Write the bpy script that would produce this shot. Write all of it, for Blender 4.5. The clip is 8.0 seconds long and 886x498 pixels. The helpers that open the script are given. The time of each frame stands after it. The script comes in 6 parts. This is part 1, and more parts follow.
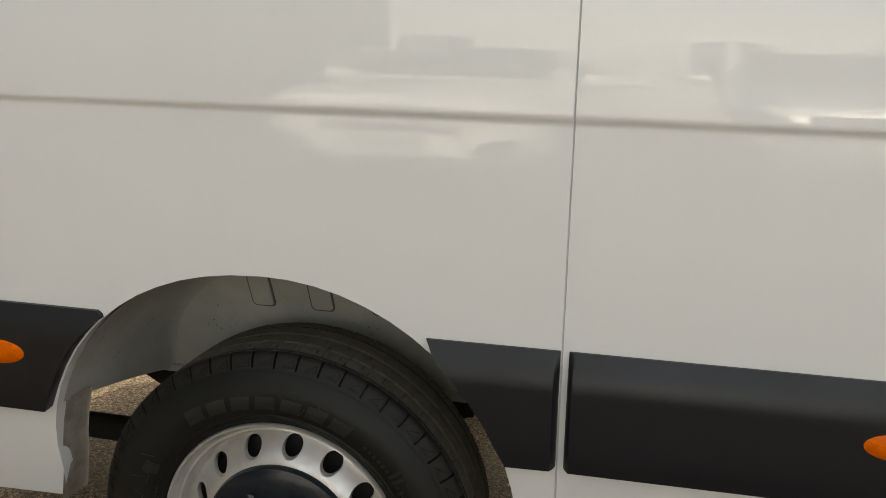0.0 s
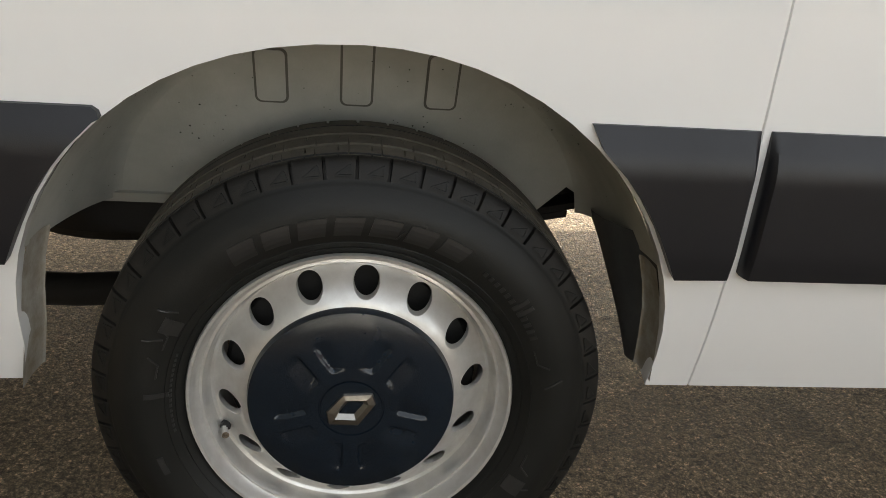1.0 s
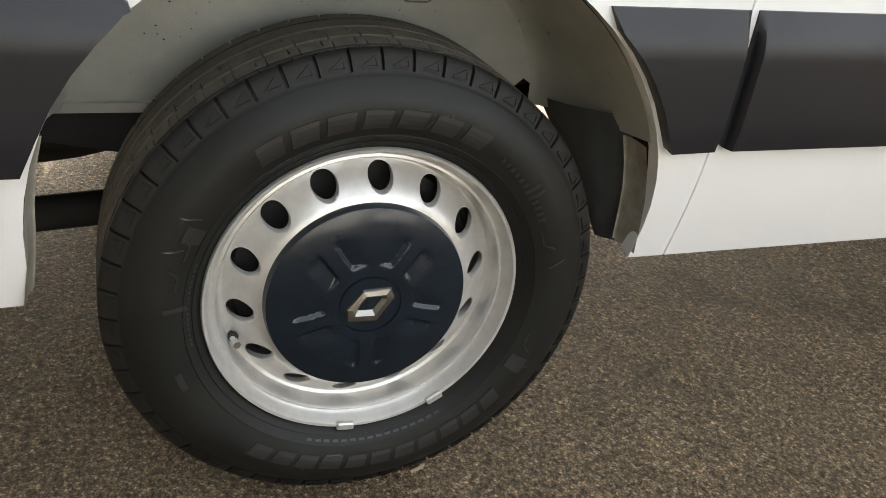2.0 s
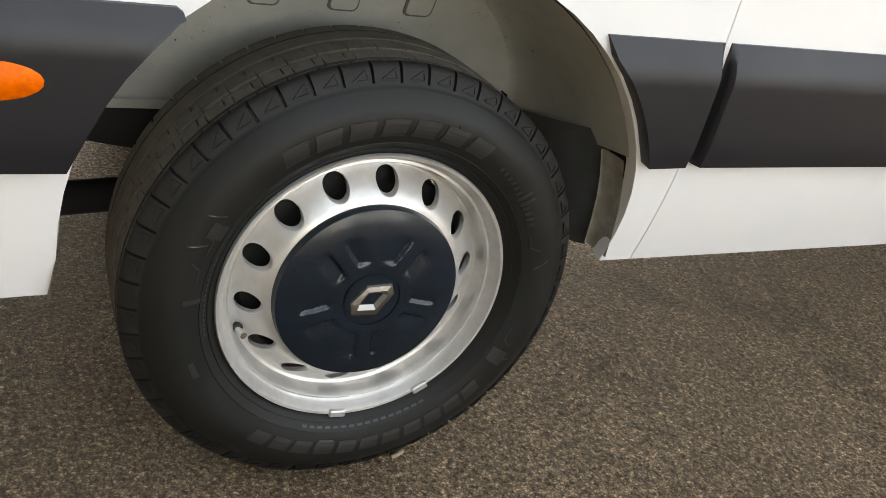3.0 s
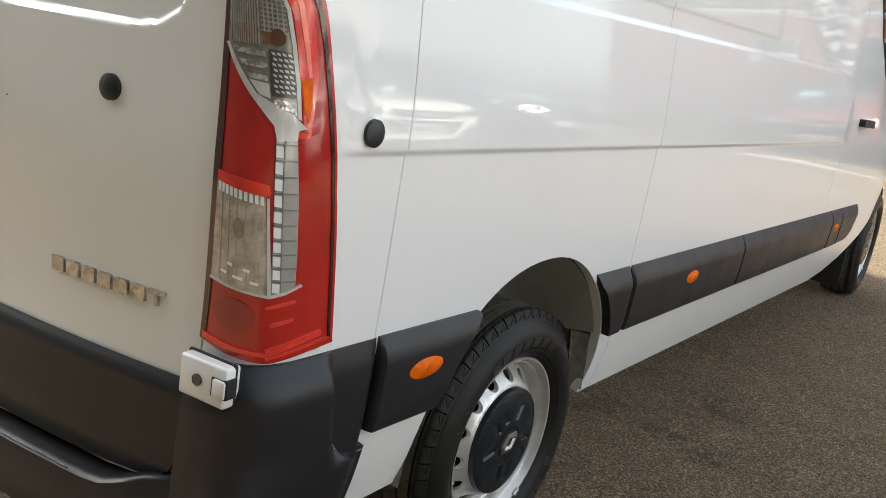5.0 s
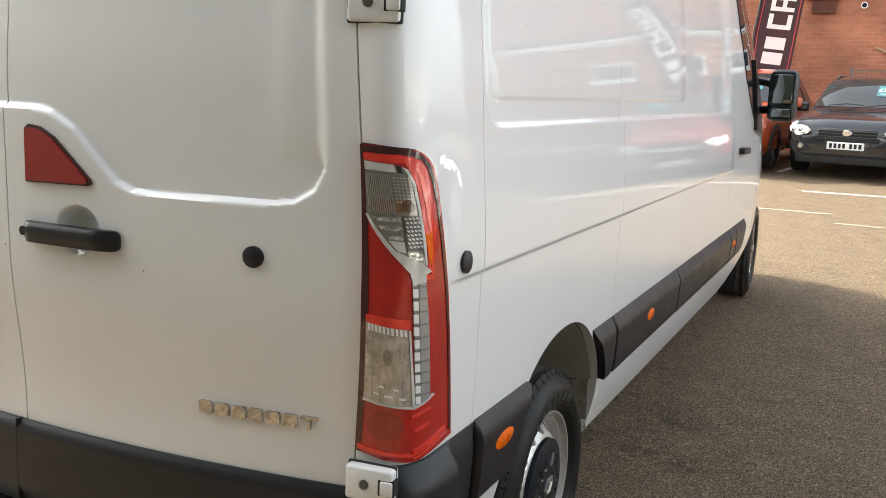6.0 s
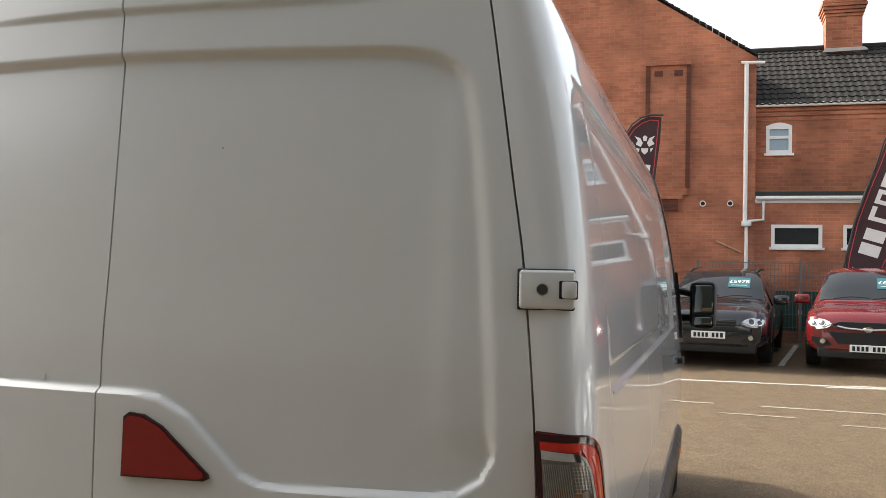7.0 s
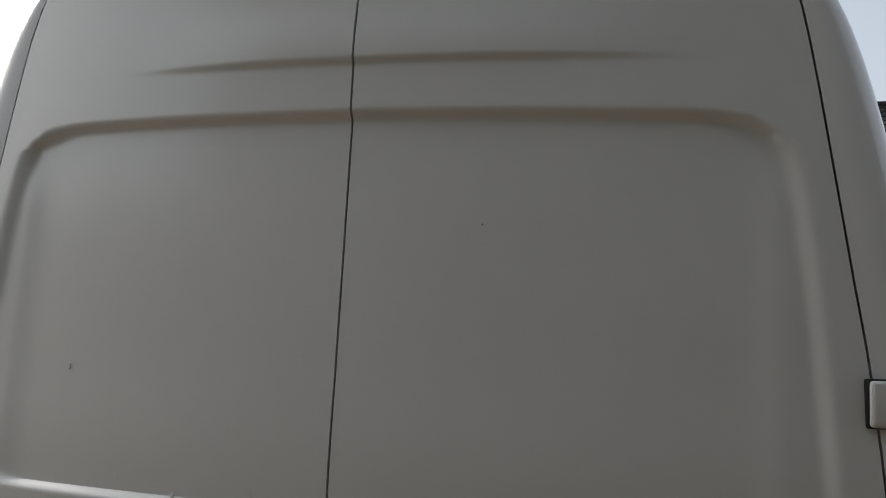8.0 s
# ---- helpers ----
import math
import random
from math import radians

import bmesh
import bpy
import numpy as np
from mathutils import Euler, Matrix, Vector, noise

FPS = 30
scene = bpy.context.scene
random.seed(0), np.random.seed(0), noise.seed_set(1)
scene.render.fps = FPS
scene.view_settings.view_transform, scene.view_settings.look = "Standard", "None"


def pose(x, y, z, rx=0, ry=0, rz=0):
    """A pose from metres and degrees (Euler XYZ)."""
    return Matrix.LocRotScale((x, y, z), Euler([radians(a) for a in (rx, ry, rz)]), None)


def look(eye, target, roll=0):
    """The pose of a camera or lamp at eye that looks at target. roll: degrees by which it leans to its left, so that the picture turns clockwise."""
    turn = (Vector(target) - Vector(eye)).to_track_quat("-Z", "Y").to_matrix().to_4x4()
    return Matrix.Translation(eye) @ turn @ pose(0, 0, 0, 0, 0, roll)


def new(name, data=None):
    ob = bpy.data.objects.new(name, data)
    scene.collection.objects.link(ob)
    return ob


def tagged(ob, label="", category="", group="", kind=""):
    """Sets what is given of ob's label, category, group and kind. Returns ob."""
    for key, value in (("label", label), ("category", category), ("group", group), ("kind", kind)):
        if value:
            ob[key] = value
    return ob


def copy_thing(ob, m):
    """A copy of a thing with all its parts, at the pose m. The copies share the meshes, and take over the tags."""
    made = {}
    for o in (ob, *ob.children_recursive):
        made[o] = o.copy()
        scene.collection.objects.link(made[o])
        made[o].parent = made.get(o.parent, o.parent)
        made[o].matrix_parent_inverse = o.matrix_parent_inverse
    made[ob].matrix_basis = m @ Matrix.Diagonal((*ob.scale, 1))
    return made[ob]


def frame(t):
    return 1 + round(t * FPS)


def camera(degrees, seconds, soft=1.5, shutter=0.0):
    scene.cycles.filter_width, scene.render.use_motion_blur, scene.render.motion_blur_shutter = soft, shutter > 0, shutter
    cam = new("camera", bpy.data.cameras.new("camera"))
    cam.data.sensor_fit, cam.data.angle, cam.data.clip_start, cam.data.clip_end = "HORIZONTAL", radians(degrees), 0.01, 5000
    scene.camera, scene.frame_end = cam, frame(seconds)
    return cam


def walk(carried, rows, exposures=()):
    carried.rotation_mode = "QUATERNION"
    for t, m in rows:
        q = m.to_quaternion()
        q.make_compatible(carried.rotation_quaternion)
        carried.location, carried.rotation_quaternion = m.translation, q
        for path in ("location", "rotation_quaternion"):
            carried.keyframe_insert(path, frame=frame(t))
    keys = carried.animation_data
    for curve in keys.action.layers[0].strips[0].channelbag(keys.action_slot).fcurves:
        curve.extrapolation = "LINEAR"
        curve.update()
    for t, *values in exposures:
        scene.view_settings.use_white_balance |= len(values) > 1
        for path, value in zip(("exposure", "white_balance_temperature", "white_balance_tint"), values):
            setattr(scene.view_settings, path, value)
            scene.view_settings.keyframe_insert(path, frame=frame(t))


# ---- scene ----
cam = camera(52.5, 8.0, soft=0.85)
PATH = [
    (0, (2.264, 0.566, 1.225), (0.368, 0.156, 0.738), 1.2),
    (0.2, (2.265, 0.401, 1.195), (0.357, 0.111, 0.669), 2.0),
    (0.3, (2.247, 0.354, 1.161), (0.342, 0.106, 0.605), 2.0),
    (0.5, (2.19, 0.228, 1.149), (0.302, 0.129, 0.498), 2.9),
    (0.8, (2.069, 0.064, 1.079), (0.201, 0.146, 0.369), 2.9),
    (1, (1.986, -0.01, 1.036), (0.172, 0.199, 0.221), 4.4),
    (1.3, (1.918, -0.129, 0.991), (0.19, 0.28, 0.071), 5.8),
    (1.5, (1.933, -0.157, 0.987), (0.23, 0.34, 0.063), 5.8),
    (1.7, (1.953, -0.218, 0.985), (0.277, 0.363, 0.060), 6.3),
    (2.8, (1.971, -0.437, 0.990), (0.397, 0.365, 0.051), 9.6),
    (3, (1.981, -0.468, 1.016), (0.429, 0.4, 0.1), 11.7),
    (3.3, (1.964, -0.591, 1.065), (0.431, 0.383, 0.227), 16.7),
    (3.5, (1.992, -0.705, 1.069), (0.484, 0.432, 0.41), 16.1),
    (3.7, (1.990, -0.857, 1.077), (0.536, 0.385, 0.490), 14.5),
    (4, (2.019, -1.111, 1.162), (0.587, 0.156, 0.578), 13.2),
    (4.2, (2.047, -1.283, 1.184), (0.673, 0.064, 0.636), 12.5),
    (5.3, (1.913, -2.087, 1.372), (0.886, -0.435, 0.907), 7.9),
    (5.5, (1.888, -2.233, 1.412), (0.901, -0.558, 0.945), 7.2),
    (5.7, (1.855, -2.317, 1.449), (0.888, -0.63, 0.982), 5.1),
    (5.9, (1.8, -2.36, 1.469), (0.918, -0.615, 1.049), 3.7),
    (6, (1.759, -2.375, 1.482), (0.891, -0.608, 1.128), 2.2),
    (6.1, (1.715, -2.395, 1.499), (0.878, -0.596, 1.251), 1.4),
    (6.2, (1.661, -2.408, 1.525), (0.842, -0.595, 1.322), 0.8),
    (6.3, (1.602, -2.406, 1.545), (0.785, -0.59, 1.358), -0.3),
    (6.5, (1.494, -2.433, 1.58), (0.699, -0.599, 1.511), -0.4),
    (6.8, (1.312, -2.497, 1.618), (0.631, -0.617, 1.675), 1.1),
    (7, (1.187, -2.539, 1.643), (0.612, -0.625, 1.708), 1.3),
    (7.3, (1.017, -2.549, 1.666), (0.473, -0.626, 1.747), 1.4),
    (7.5, (0.898, -2.507, 1.663), (0.38, -0.581, 1.815), 1.6),
    (7.7, (0.771, -2.472, 1.68), (0.276, -0.546, 1.892), 1.4),
    (7.8, (0.705, -2.446, 1.685), (0.209, -0.521, 1.901), 1.5),
    (8, (0.56, -2.42, 1.72), (0.08, -0.486, 1.891), 2.0),
]
EXPOSURES = [(0.0, 1.72, 7500, 6), (0.5, 2.04, 7250, 6), (1.0, 2.18, 7250, 7), (1.3, 2.42, 7400, 7), (1.5, 2.62, 7200, 6), (3.0, 2.90, 7050, 7), (3.5, 2.44, 6950, 7), (4.0, 2.29, 6950, 8), (5.5, 2.14, 6550, 5), (6.0, 2.25, 6600, 6), (6.5, 2.00, 6600, 7), (7.0, 1.40, 6700, 8), (7.5, 1.06, 6700, 8), (8.0, 0.48, 6380, 8)]
walk(cam, [(t, look(eye, target, roll)) for t, eye, target, roll in PATH], EXPOSURES)

# ---- daylight ----
SUN_FROM = Vector((-0.85, 0.22, 0.62)).normalized()
world = bpy.data.worlds.new("sky")
scene.world = world
world.use_nodes = True
wn = world.node_tree.nodes
sky = wn.new("ShaderNodeTexSky")
sky.sky_type = "NISHITA"
sky.sun_disc = False
sky.sun_elevation = math.asin(SUN_FROM.z)
sky.sun_rotation = math.atan2(SUN_FROM.x, SUN_FROM.y)
sky.air_density, sky.dust_density, sky.ozone_density = 1.0, 4.0, 0.6
wn["Background"].inputs["Strength"].default_value = 0.15
haze = wn.new("ShaderNodeHueSaturation")
haze.inputs["Saturation"].default_value = 0.42
world.node_tree.links.new(sky.outputs["Color"], haze.inputs["Color"])
world.node_tree.links.new(haze.outputs["Color"], wn["Background"].inputs["Color"])
sun = new("sun", bpy.data.lights.new("sun", "SUN"))
sun.data.energy, sun.data.angle, sun.data.color = 2.25, radians(1.2), (1.0, 0.93, 0.82)
sun.matrix_world = look(SUN_FROM * 50, (0, 0, 0))

# ---- materials ----
def mat(name, col, rough=0.5, metal=0.0, var=0.0, scale=4.0, grain=0.0, gscale=300.0, coat=0.0, col2=None, spec=0.5, rvar=0.0):
    """Principled material with blotchy variation (var, scale per metre) and fine relief (grain, gscale per metre)."""
    m = bpy.data.materials.new(name)
    m.use_nodes = True
    t = m.node_tree
    b = t.nodes["Principled BSDF"]
    b.inputs["Base Color"].default_value = (*col, 1)
    b.inputs["Roughness"].default_value = rough
    b.inputs["Metallic"].default_value = metal
    b.inputs["Coat Weight"].default_value = coat
    b.inputs["Coat Roughness"].default_value = 0.03
    b.inputs["Specular IOR Level"].default_value = spec
    if var or grain or rvar:
        co = t.nodes.new("ShaderNodeTexCoord")
    if var or rvar:
        n = t.nodes.new("ShaderNodeTexNoise")
        n.inputs["Scale"].default_value = scale
        n.inputs["Detail"].default_value = 6
        n.inputs["Roughness"].default_value = 0.65
        t.links.new(co.outputs["Object"], n.inputs["Vector"])
        if var:
            mix = t.nodes.new("ShaderNodeMix")
            mix.data_type = "RGBA"
            ramp = t.nodes.new("ShaderNodeMapRange")
            ramp.inputs["From Min"].default_value, ramp.inputs["From Max"].default_value = 0.3, 0.7
            t.links.new(n.outputs["Fac"], ramp.inputs["Value"])
            t.links.new(ramp.outputs["Result"], mix.inputs[0])
            c2 = col2 or tuple(c * (1 - var) for c in col)
            mix.inputs[6].default_value, mix.inputs[7].default_value = (*col, 1), (*c2, 1)
            t.links.new(mix.outputs[2], b.inputs["Base Color"])
        if rvar:
            rr = t.nodes.new("ShaderNodeMapRange")
            rr.inputs["From Min"].default_value, rr.inputs["From Max"].default_value = 0.3, 0.7
            rr.inputs["To Min"].default_value, rr.inputs["To Max"].default_value = rough - rvar, rough + rvar
            t.links.new(n.outputs["Fac"], rr.inputs["Value"])
            t.links.new(rr.outputs["Result"], b.inputs["Roughness"])
    if grain:
        g = t.nodes.new("ShaderNodeTexNoise")
        g.inputs["Scale"].default_value = gscale
        g.inputs["Detail"].default_value = 3
        bump = t.nodes.new("ShaderNodeBump")
        bump.inputs["Strength"].default_value = grain
        bump.inputs["Distance"].default_value = 0.4 / gscale
        t.links.new(co.outputs["Object"], g.inputs["Vector"])
        t.links.new(g.outputs["Fac"], bump.inputs["Height"])
        t.links.new(bump.outputs["Normal"], b.inputs["Normal"])
    return m


STAINS = ((0.50, 0.90, 0.09), (0.64, 1.20, 0.11), (0.93, 1.21, 0.10), (0.76, 0.62, 0.07), (1.15, 1.15, 0.10), (1.05, 1.62, 0.16), (1.30, 0.75, 0.05))


def asphalt():
    """Worn brown-grey macadam with exposed stones, oil stains and a sandy worn film."""
    m = mat("asphalt", (0.07, 0.062, 0.054), 0.8, spec=0.25)
    t = m.node_tree
    b = t.nodes["Principled BSDF"]
    co = t.nodes.new("ShaderNodeTexCoord")

    def node(kind, **kw):
        n = t.nodes.new(kind)
        for k, v in kw.items():
            n.inputs[k].default_value = v
        t.links.new(co.outputs["Object"], n.inputs["Vector"])
        return n

    def ranged(src, a, z, lo, hi):
        r = t.nodes.new("ShaderNodeMapRange")
        for k, v in zip(("From Min", "From Max", "To Min", "To Max"), (a, z, lo, hi)):
            r.inputs[k].default_value = v
        t.links.new(src, r.inputs["Value"])
        return r.outputs["Result"]

    def times(a, z):
        x = t.nodes.new("ShaderNodeMix")
        x.data_type, x.blend_type = "RGBA", "MULTIPLY"
        x.inputs[0].default_value = 1.0
        t.links.new(a, x.inputs[6])
        t.links.new(z, x.inputs[7])
        return x.outputs[2]

    stones = node("ShaderNodeTexVoronoi", Scale=165.0)
    edge = node("ShaderNodeTexVoronoi", Scale=165.0)
    edge.feature = "DISTANCE_TO_EDGE"
    warp = node("ShaderNodeTexNoise", Scale=90.0, Detail=2.0)
    shaken = t.nodes.new("ShaderNodeMix")
    shaken.data_type, shaken.blend_type = "RGBA", "LINEAR_LIGHT"
    shaken.inputs[0].default_value = 0.006
    t.links.new(co.outputs["Object"], shaken.inputs[6])
    t.links.new(warp.outputs["Color"], shaken.inputs[7])
    for cells in (stones, edge):
        t.links.new(shaken.outputs[2], cells.inputs["Vector"])
    big = node("ShaderNodeTexNoise", Scale=0.45, Detail=8.0, Roughness=0.7)
    mid = node("ShaderNodeTexNoise", Scale=5.0, Detail=10.0, Roughness=0.75)
    grit = node("ShaderNodeTexNoise", Scale=420.0, Detail=2.0)
    r1 = t.nodes.new("ShaderNodeValToRGB")
    e = r1.color_ramp.elements
    e[0].position, e[1].position = 0.08, 0.95
    e[0].color, e[1].color = (0.21, 0.147, 0.088, 1), (0.70, 0.515, 0.33, 1)
    k = e.new(0.55)
    k.color = (0.375, 0.267, 0.164, 1)
    t.links.new(stones.outputs["Color"], r1.inputs["Fac"])
    gap = ranged(edge.outputs["Distance"], 0.0, 0.30, 0.34, 1.05)
    pits = node("ShaderNodeTexNoise", Scale=105.0, Detail=6.0, Roughness=0.7)
    col = times(r1.outputs["Color"], gap)
    col = times(col, ranged(pits.outputs["Fac"], 0.36, 0.60, 0.22, 1.50))
    col = times(col, ranged(mid.outputs["Fac"], 0.3, 0.7, 0.95, 1.45))
    sand = t.nodes.new("ShaderNodeMix")
    sand.data_type = "RGBA"
    t.links.new(ranged(big.outputs["Fac"], 0.42, 0.75, 0.0, 0.28), sand.inputs[0])
    t.links.new(col, sand.inputs[6])
    sand.inputs[7].default_value = (0.32, 0.238, 0.155, 1)
    col = sand.outputs[2]
    # oil stains with ragged edges
    jag = t.nodes.new("ShaderNodeMix")
    jag.data_type, jag.blend_type = "RGBA", "LINEAR_LIGHT"
    jag.inputs[0].default_value = 0.22
    rag = node("ShaderNodeTexNoise", Scale=7.0, Detail=6.0)
    t.links.new(co.outputs["Object"], jag.inputs[6])
    t.links.new(rag.outputs["Color"], jag.inputs[7])
    for x, y, r in STAINS:
        d = t.nodes.new("ShaderNodeVectorMath")
        d.operation = "DISTANCE"
        t.links.new(jag.outputs[2], d.inputs[0])
        d.inputs[1].default_value = (x, y, 0)
        col = times(col, ranged(d.outputs["Value"], r * 0.3, r * 1.2, 0.62, 1.0))
    t.links.new(col, b.inputs["Base Color"])
    t.links.new(ranged(grit.outputs["Fac"], 0.3, 0.7, 0.55, 0.95), b.inputs["Roughness"])
    add = t.nodes.new("ShaderNodeMath")
    add.operation = "ADD"
    t.links.new(gap, add.inputs[0])
    t.links.new(ranged(pits.outputs["Fac"], 0.3, 0.65, 0.0, 1.6), add.inputs[1])
    bump = t.nodes.new("ShaderNodeBump")
    bump.inputs["Strength"].default_value, bump.inputs["Distance"].default_value = 1.0, 0.013
    t.links.new(add.outputs[0], bump.inputs["Height"])
    t.links.new(bump.outputs["Normal"], b.inputs["Normal"])
    return m


def brickwork(name, c1, c2, mortar):
    """Red brick in courses of 75 mm, laid out along x and z."""
    m = mat(name, c1, 0.9)
    t = m.node_tree
    b = t.nodes["Principled BSDF"]
    co = t.nodes.new("ShaderNodeTexCoord")
    sep = t.nodes.new("ShaderNodeSeparateXYZ")
    com = t.nodes.new("ShaderNodeCombineXYZ")
    add = t.nodes.new("ShaderNodeMath")
    t.links.new(co.outputs["Object"], sep.inputs[0])
    t.links.new(sep.outputs["X"], add.inputs[0])
    t.links.new(sep.outputs["Y"], add.inputs[1])
    t.links.new(add.outputs[0], com.inputs["X"])
    t.links.new(sep.outputs["Z"], com.inputs["Y"])
    br = t.nodes.new("ShaderNodeTexBrick")
    br.inputs["Scale"].default_value = 1.0
    br.inputs["Brick Width"].default_value = 0.225
    br.inputs["Row Height"].default_value = 0.075
    br.inputs["Mortar Size"].default_value = 0.006
    br.inputs["Mortar Smooth"].default_value = 0.3
    br.inputs["Bias"].default_value = -0.1
    br.inputs["Color1"].default_value, br.inputs["Color2"].default_value = (*c1, 1), (*c2, 1)
    br.inputs["Mortar"].default_value = (*mortar, 1)
    t.links.new(com.outputs[0], br.inputs["Vector"])
    n = t.nodes.new("ShaderNodeTexNoise")
    n.inputs["Scale"].default_value, n.inputs["Detail"].default_value = 1.2, 8
    t.links.new(co.outputs["Object"], n.inputs["Vector"])
    mr = t.nodes.new("ShaderNodeMapRange")
    mr.inputs["From Min"].default_value, mr.inputs["From Max"].default_value = 0.3, 0.7
    mr.inputs["To Min"].default_value, mr.inputs["To Max"].default_value = 0.60, 1.30
    t.links.new(n.outputs["Fac"], mr.inputs["Value"])
    mul = t.nodes.new("ShaderNodeMix")
    mul.data_type, mul.blend_type = "RGBA", "MULTIPLY"
    mul.inputs[0].default_value = 1.0
    t.links.new(br.outputs["Color"], mul.inputs[6])
    t.links.new(mr.outputs["Result"], mul.inputs[7])
    t.links.new(mul.outputs[2], b.inputs["Base Color"])
    bump = t.nodes.new("ShaderNodeBump")
    bump.invert = True
    bump.inputs["Strength"].default_value, bump.inputs["Distance"].default_value = 0.8, 0.008
    t.links.new(br.outputs["Fac"], bump.inputs["Height"])
    t.links.new(bump.outputs["Normal"], b.inputs["Normal"])
    return m


def dusty(name, col, dust, speck):
    """Dusty painted metal with dark specks of thrown dirt."""
    m = mat(name, col, 0.75, var=0.35, scale=7.0, col2=dust, grain=0.25, gscale=250)
    t = m.node_tree
    b = t.nodes["Principled BSDF"]
    src = b.inputs["Base Color"].links[0].from_socket
    co = t.nodes.new("ShaderNodeTexCoord")
    v = t.nodes.new("ShaderNodeTexVoronoi")
    v.inputs["Scale"].default_value = 95.0
    t.links.new(co.outputs["Object"], v.inputs["Vector"])
    n = t.nodes.new("ShaderNodeTexNoise")
    n.inputs["Scale"].default_value = 14.0
    t.links.new(co.outputs["Object"], n.inputs["Vector"])
    size = t.nodes.new("ShaderNodeMapRange")
    size.inputs["From Min"].default_value, size.inputs["From Max"].default_value = 0.47, 0.75
    size.inputs["To Min"].default_value, size.inputs["To Max"].default_value = 0.0, 0.20
    t.links.new(n.outputs["Fac"], size.inputs["Value"])
    less = t.nodes.new("ShaderNodeMath")
    less.operation = "LESS_THAN"
    t.links.new(v.outputs["Distance"], less.inputs[0])
    t.links.new(size.outputs["Result"], less.inputs[1])
    mix = t.nodes.new("ShaderNodeMix")
    mix.data_type = "RGBA"
    mix.inputs[7].default_value = (*speck, 1)
    t.links.new(less.outputs[0], mix.inputs[0])
    t.links.new(src, mix.inputs[6])
    t.links.new(mix.outputs[2], b.inputs["Base Color"])
    return m


def faceted(name, col, scale):
    """Silvered reflector broken into small facets."""
    m = mat(name, col, 0.18, metal=0.55, coat=0.7)
    t = m.node_tree
    co = t.nodes.new("ShaderNodeTexCoord")
    v = t.nodes.new("ShaderNodeTexVoronoi")
    v.inputs["Scale"].default_value = scale
    t.links.new(co.outputs["Object"], v.inputs["Vector"])
    r = t.nodes.new("ShaderNodeValToRGB")
    r.color_ramp.elements[0].position, r.color_ramp.elements[1].position = 0.15, 0.9
    r.color_ramp.elements[0].color, r.color_ramp.elements[1].color = (*(c * 0.5 for c in col), 1), (*(min(1, c * 1.3) for c in col), 1)
    t.links.new(v.outputs["Color"], r.inputs["Fac"])
    t.links.new(r.outputs["Color"], t.nodes["Principled BSDF"].inputs["Base Color"])
    b = t.nodes.new("ShaderNodeBump")
    b.inputs["Strength"].default_value, b.inputs["Distance"].default_value = 0.45, 0.003
    t.links.new(v.outputs["Distance"], b.inputs["Height"])
    t.links.new(b.outputs["Normal"], t.nodes["Principled BSDF"].inputs["Normal"])
    return m


WHITE = mat("white_paint", (0.83, 0.83, 0.825), 0.35, var=0.03, scale=2.5, coat=1.0, spec=0.15, grain=0.004, gscale=220)
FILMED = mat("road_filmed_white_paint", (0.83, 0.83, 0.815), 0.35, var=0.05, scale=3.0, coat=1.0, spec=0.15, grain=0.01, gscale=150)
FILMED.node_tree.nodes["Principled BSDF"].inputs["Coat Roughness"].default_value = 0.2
TRIM = mat("black_trim_plastic", (0.0145, 0.0148, 0.0180), 0.42, var=0.25, scale=6, grain=0.25, gscale=900, rvar=0.06, spec=0.42)
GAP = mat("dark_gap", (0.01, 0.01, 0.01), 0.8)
RUBBER = mat("tyre_rubber", (0.0125, 0.0128, 0.0118), 0.46, var=0.5, scale=9, col2=(0.0160, 0.0158, 0.0142), grain=0.25, gscale=500, rvar=0.10, spec=0.20)
# raised tyre marks: their sheen is put into a lighter colour
MOULDED = mat("moulded_rubber_sheen", (0.028, 0.0275, 0.027), 0.30, var=0.3, scale=30)
TREAD = mat("dusty_tread", (0.062, 0.055, 0.044), 0.85, var=0.5, scale=45, col2=(0.108, 0.094, 0.071), grain=0.5, gscale=350)
SHOULDER = mat("shoulder_rubber", (0.010, 0.0098, 0.0095), 0.55, var=0.4, scale=12, col2=(0.022, 0.020, 0.017), grain=0.3, gscale=500, spec=0.22)
STEEL = mat("silver_wheel_paint", (0.70, 0.69, 0.665), 0.36, metal=0.6, var=0.2, scale=22, col2=(0.55, 0.53, 0.50), grain=0.06, gscale=400, rvar=0.08)
CAPS = mat("navy_black_plastic", (0.008, 0.0145, 0.023), 0.2, var=0.3, scale=18, grain=0.04, gscale=600, rvar=0.04)
CHROME = mat("chrome", (0.82, 0.82, 0.82), 0.12, metal=1.0, var=0.1, scale=40)
LINER = dusty("wheel_arch_liner", (0.47, 0.47, 0.43), (0.36, 0.36, 0.325), (0.02, 0.018, 0.015))
DIRTY = mat("dirty_flange", (0.36, 0.345, 0.31), 0.6, var=0.6, scale=30, col2=(0.20, 0.16, 0.11), grain=0.3, gscale=200)
UNDER = mat("underbody", (0.022, 0.021, 0.020), 0.85, var=0.4, scale=8, grain=0.3, gscale=200)
AMBER = mat("amber_lens", (0.90, 0.17, 0.0), 0.45, coat=0.05, var=0.35, scale=60, col2=(0.62, 0.09, 0.0), grain=0.5, gscale=450, spec=0.12)
RED = mat("red_lens", (0.48, 0.014, 0.009), 0.14, coat=0.7, var=0.25, scale=9)
REDGLOW = mat("bright_red_lens", (0.85, 0.050, 0.028), 0.15, coat=0.7, var=0.3, scale=30, col2=(0.60, 0.025, 0.012))
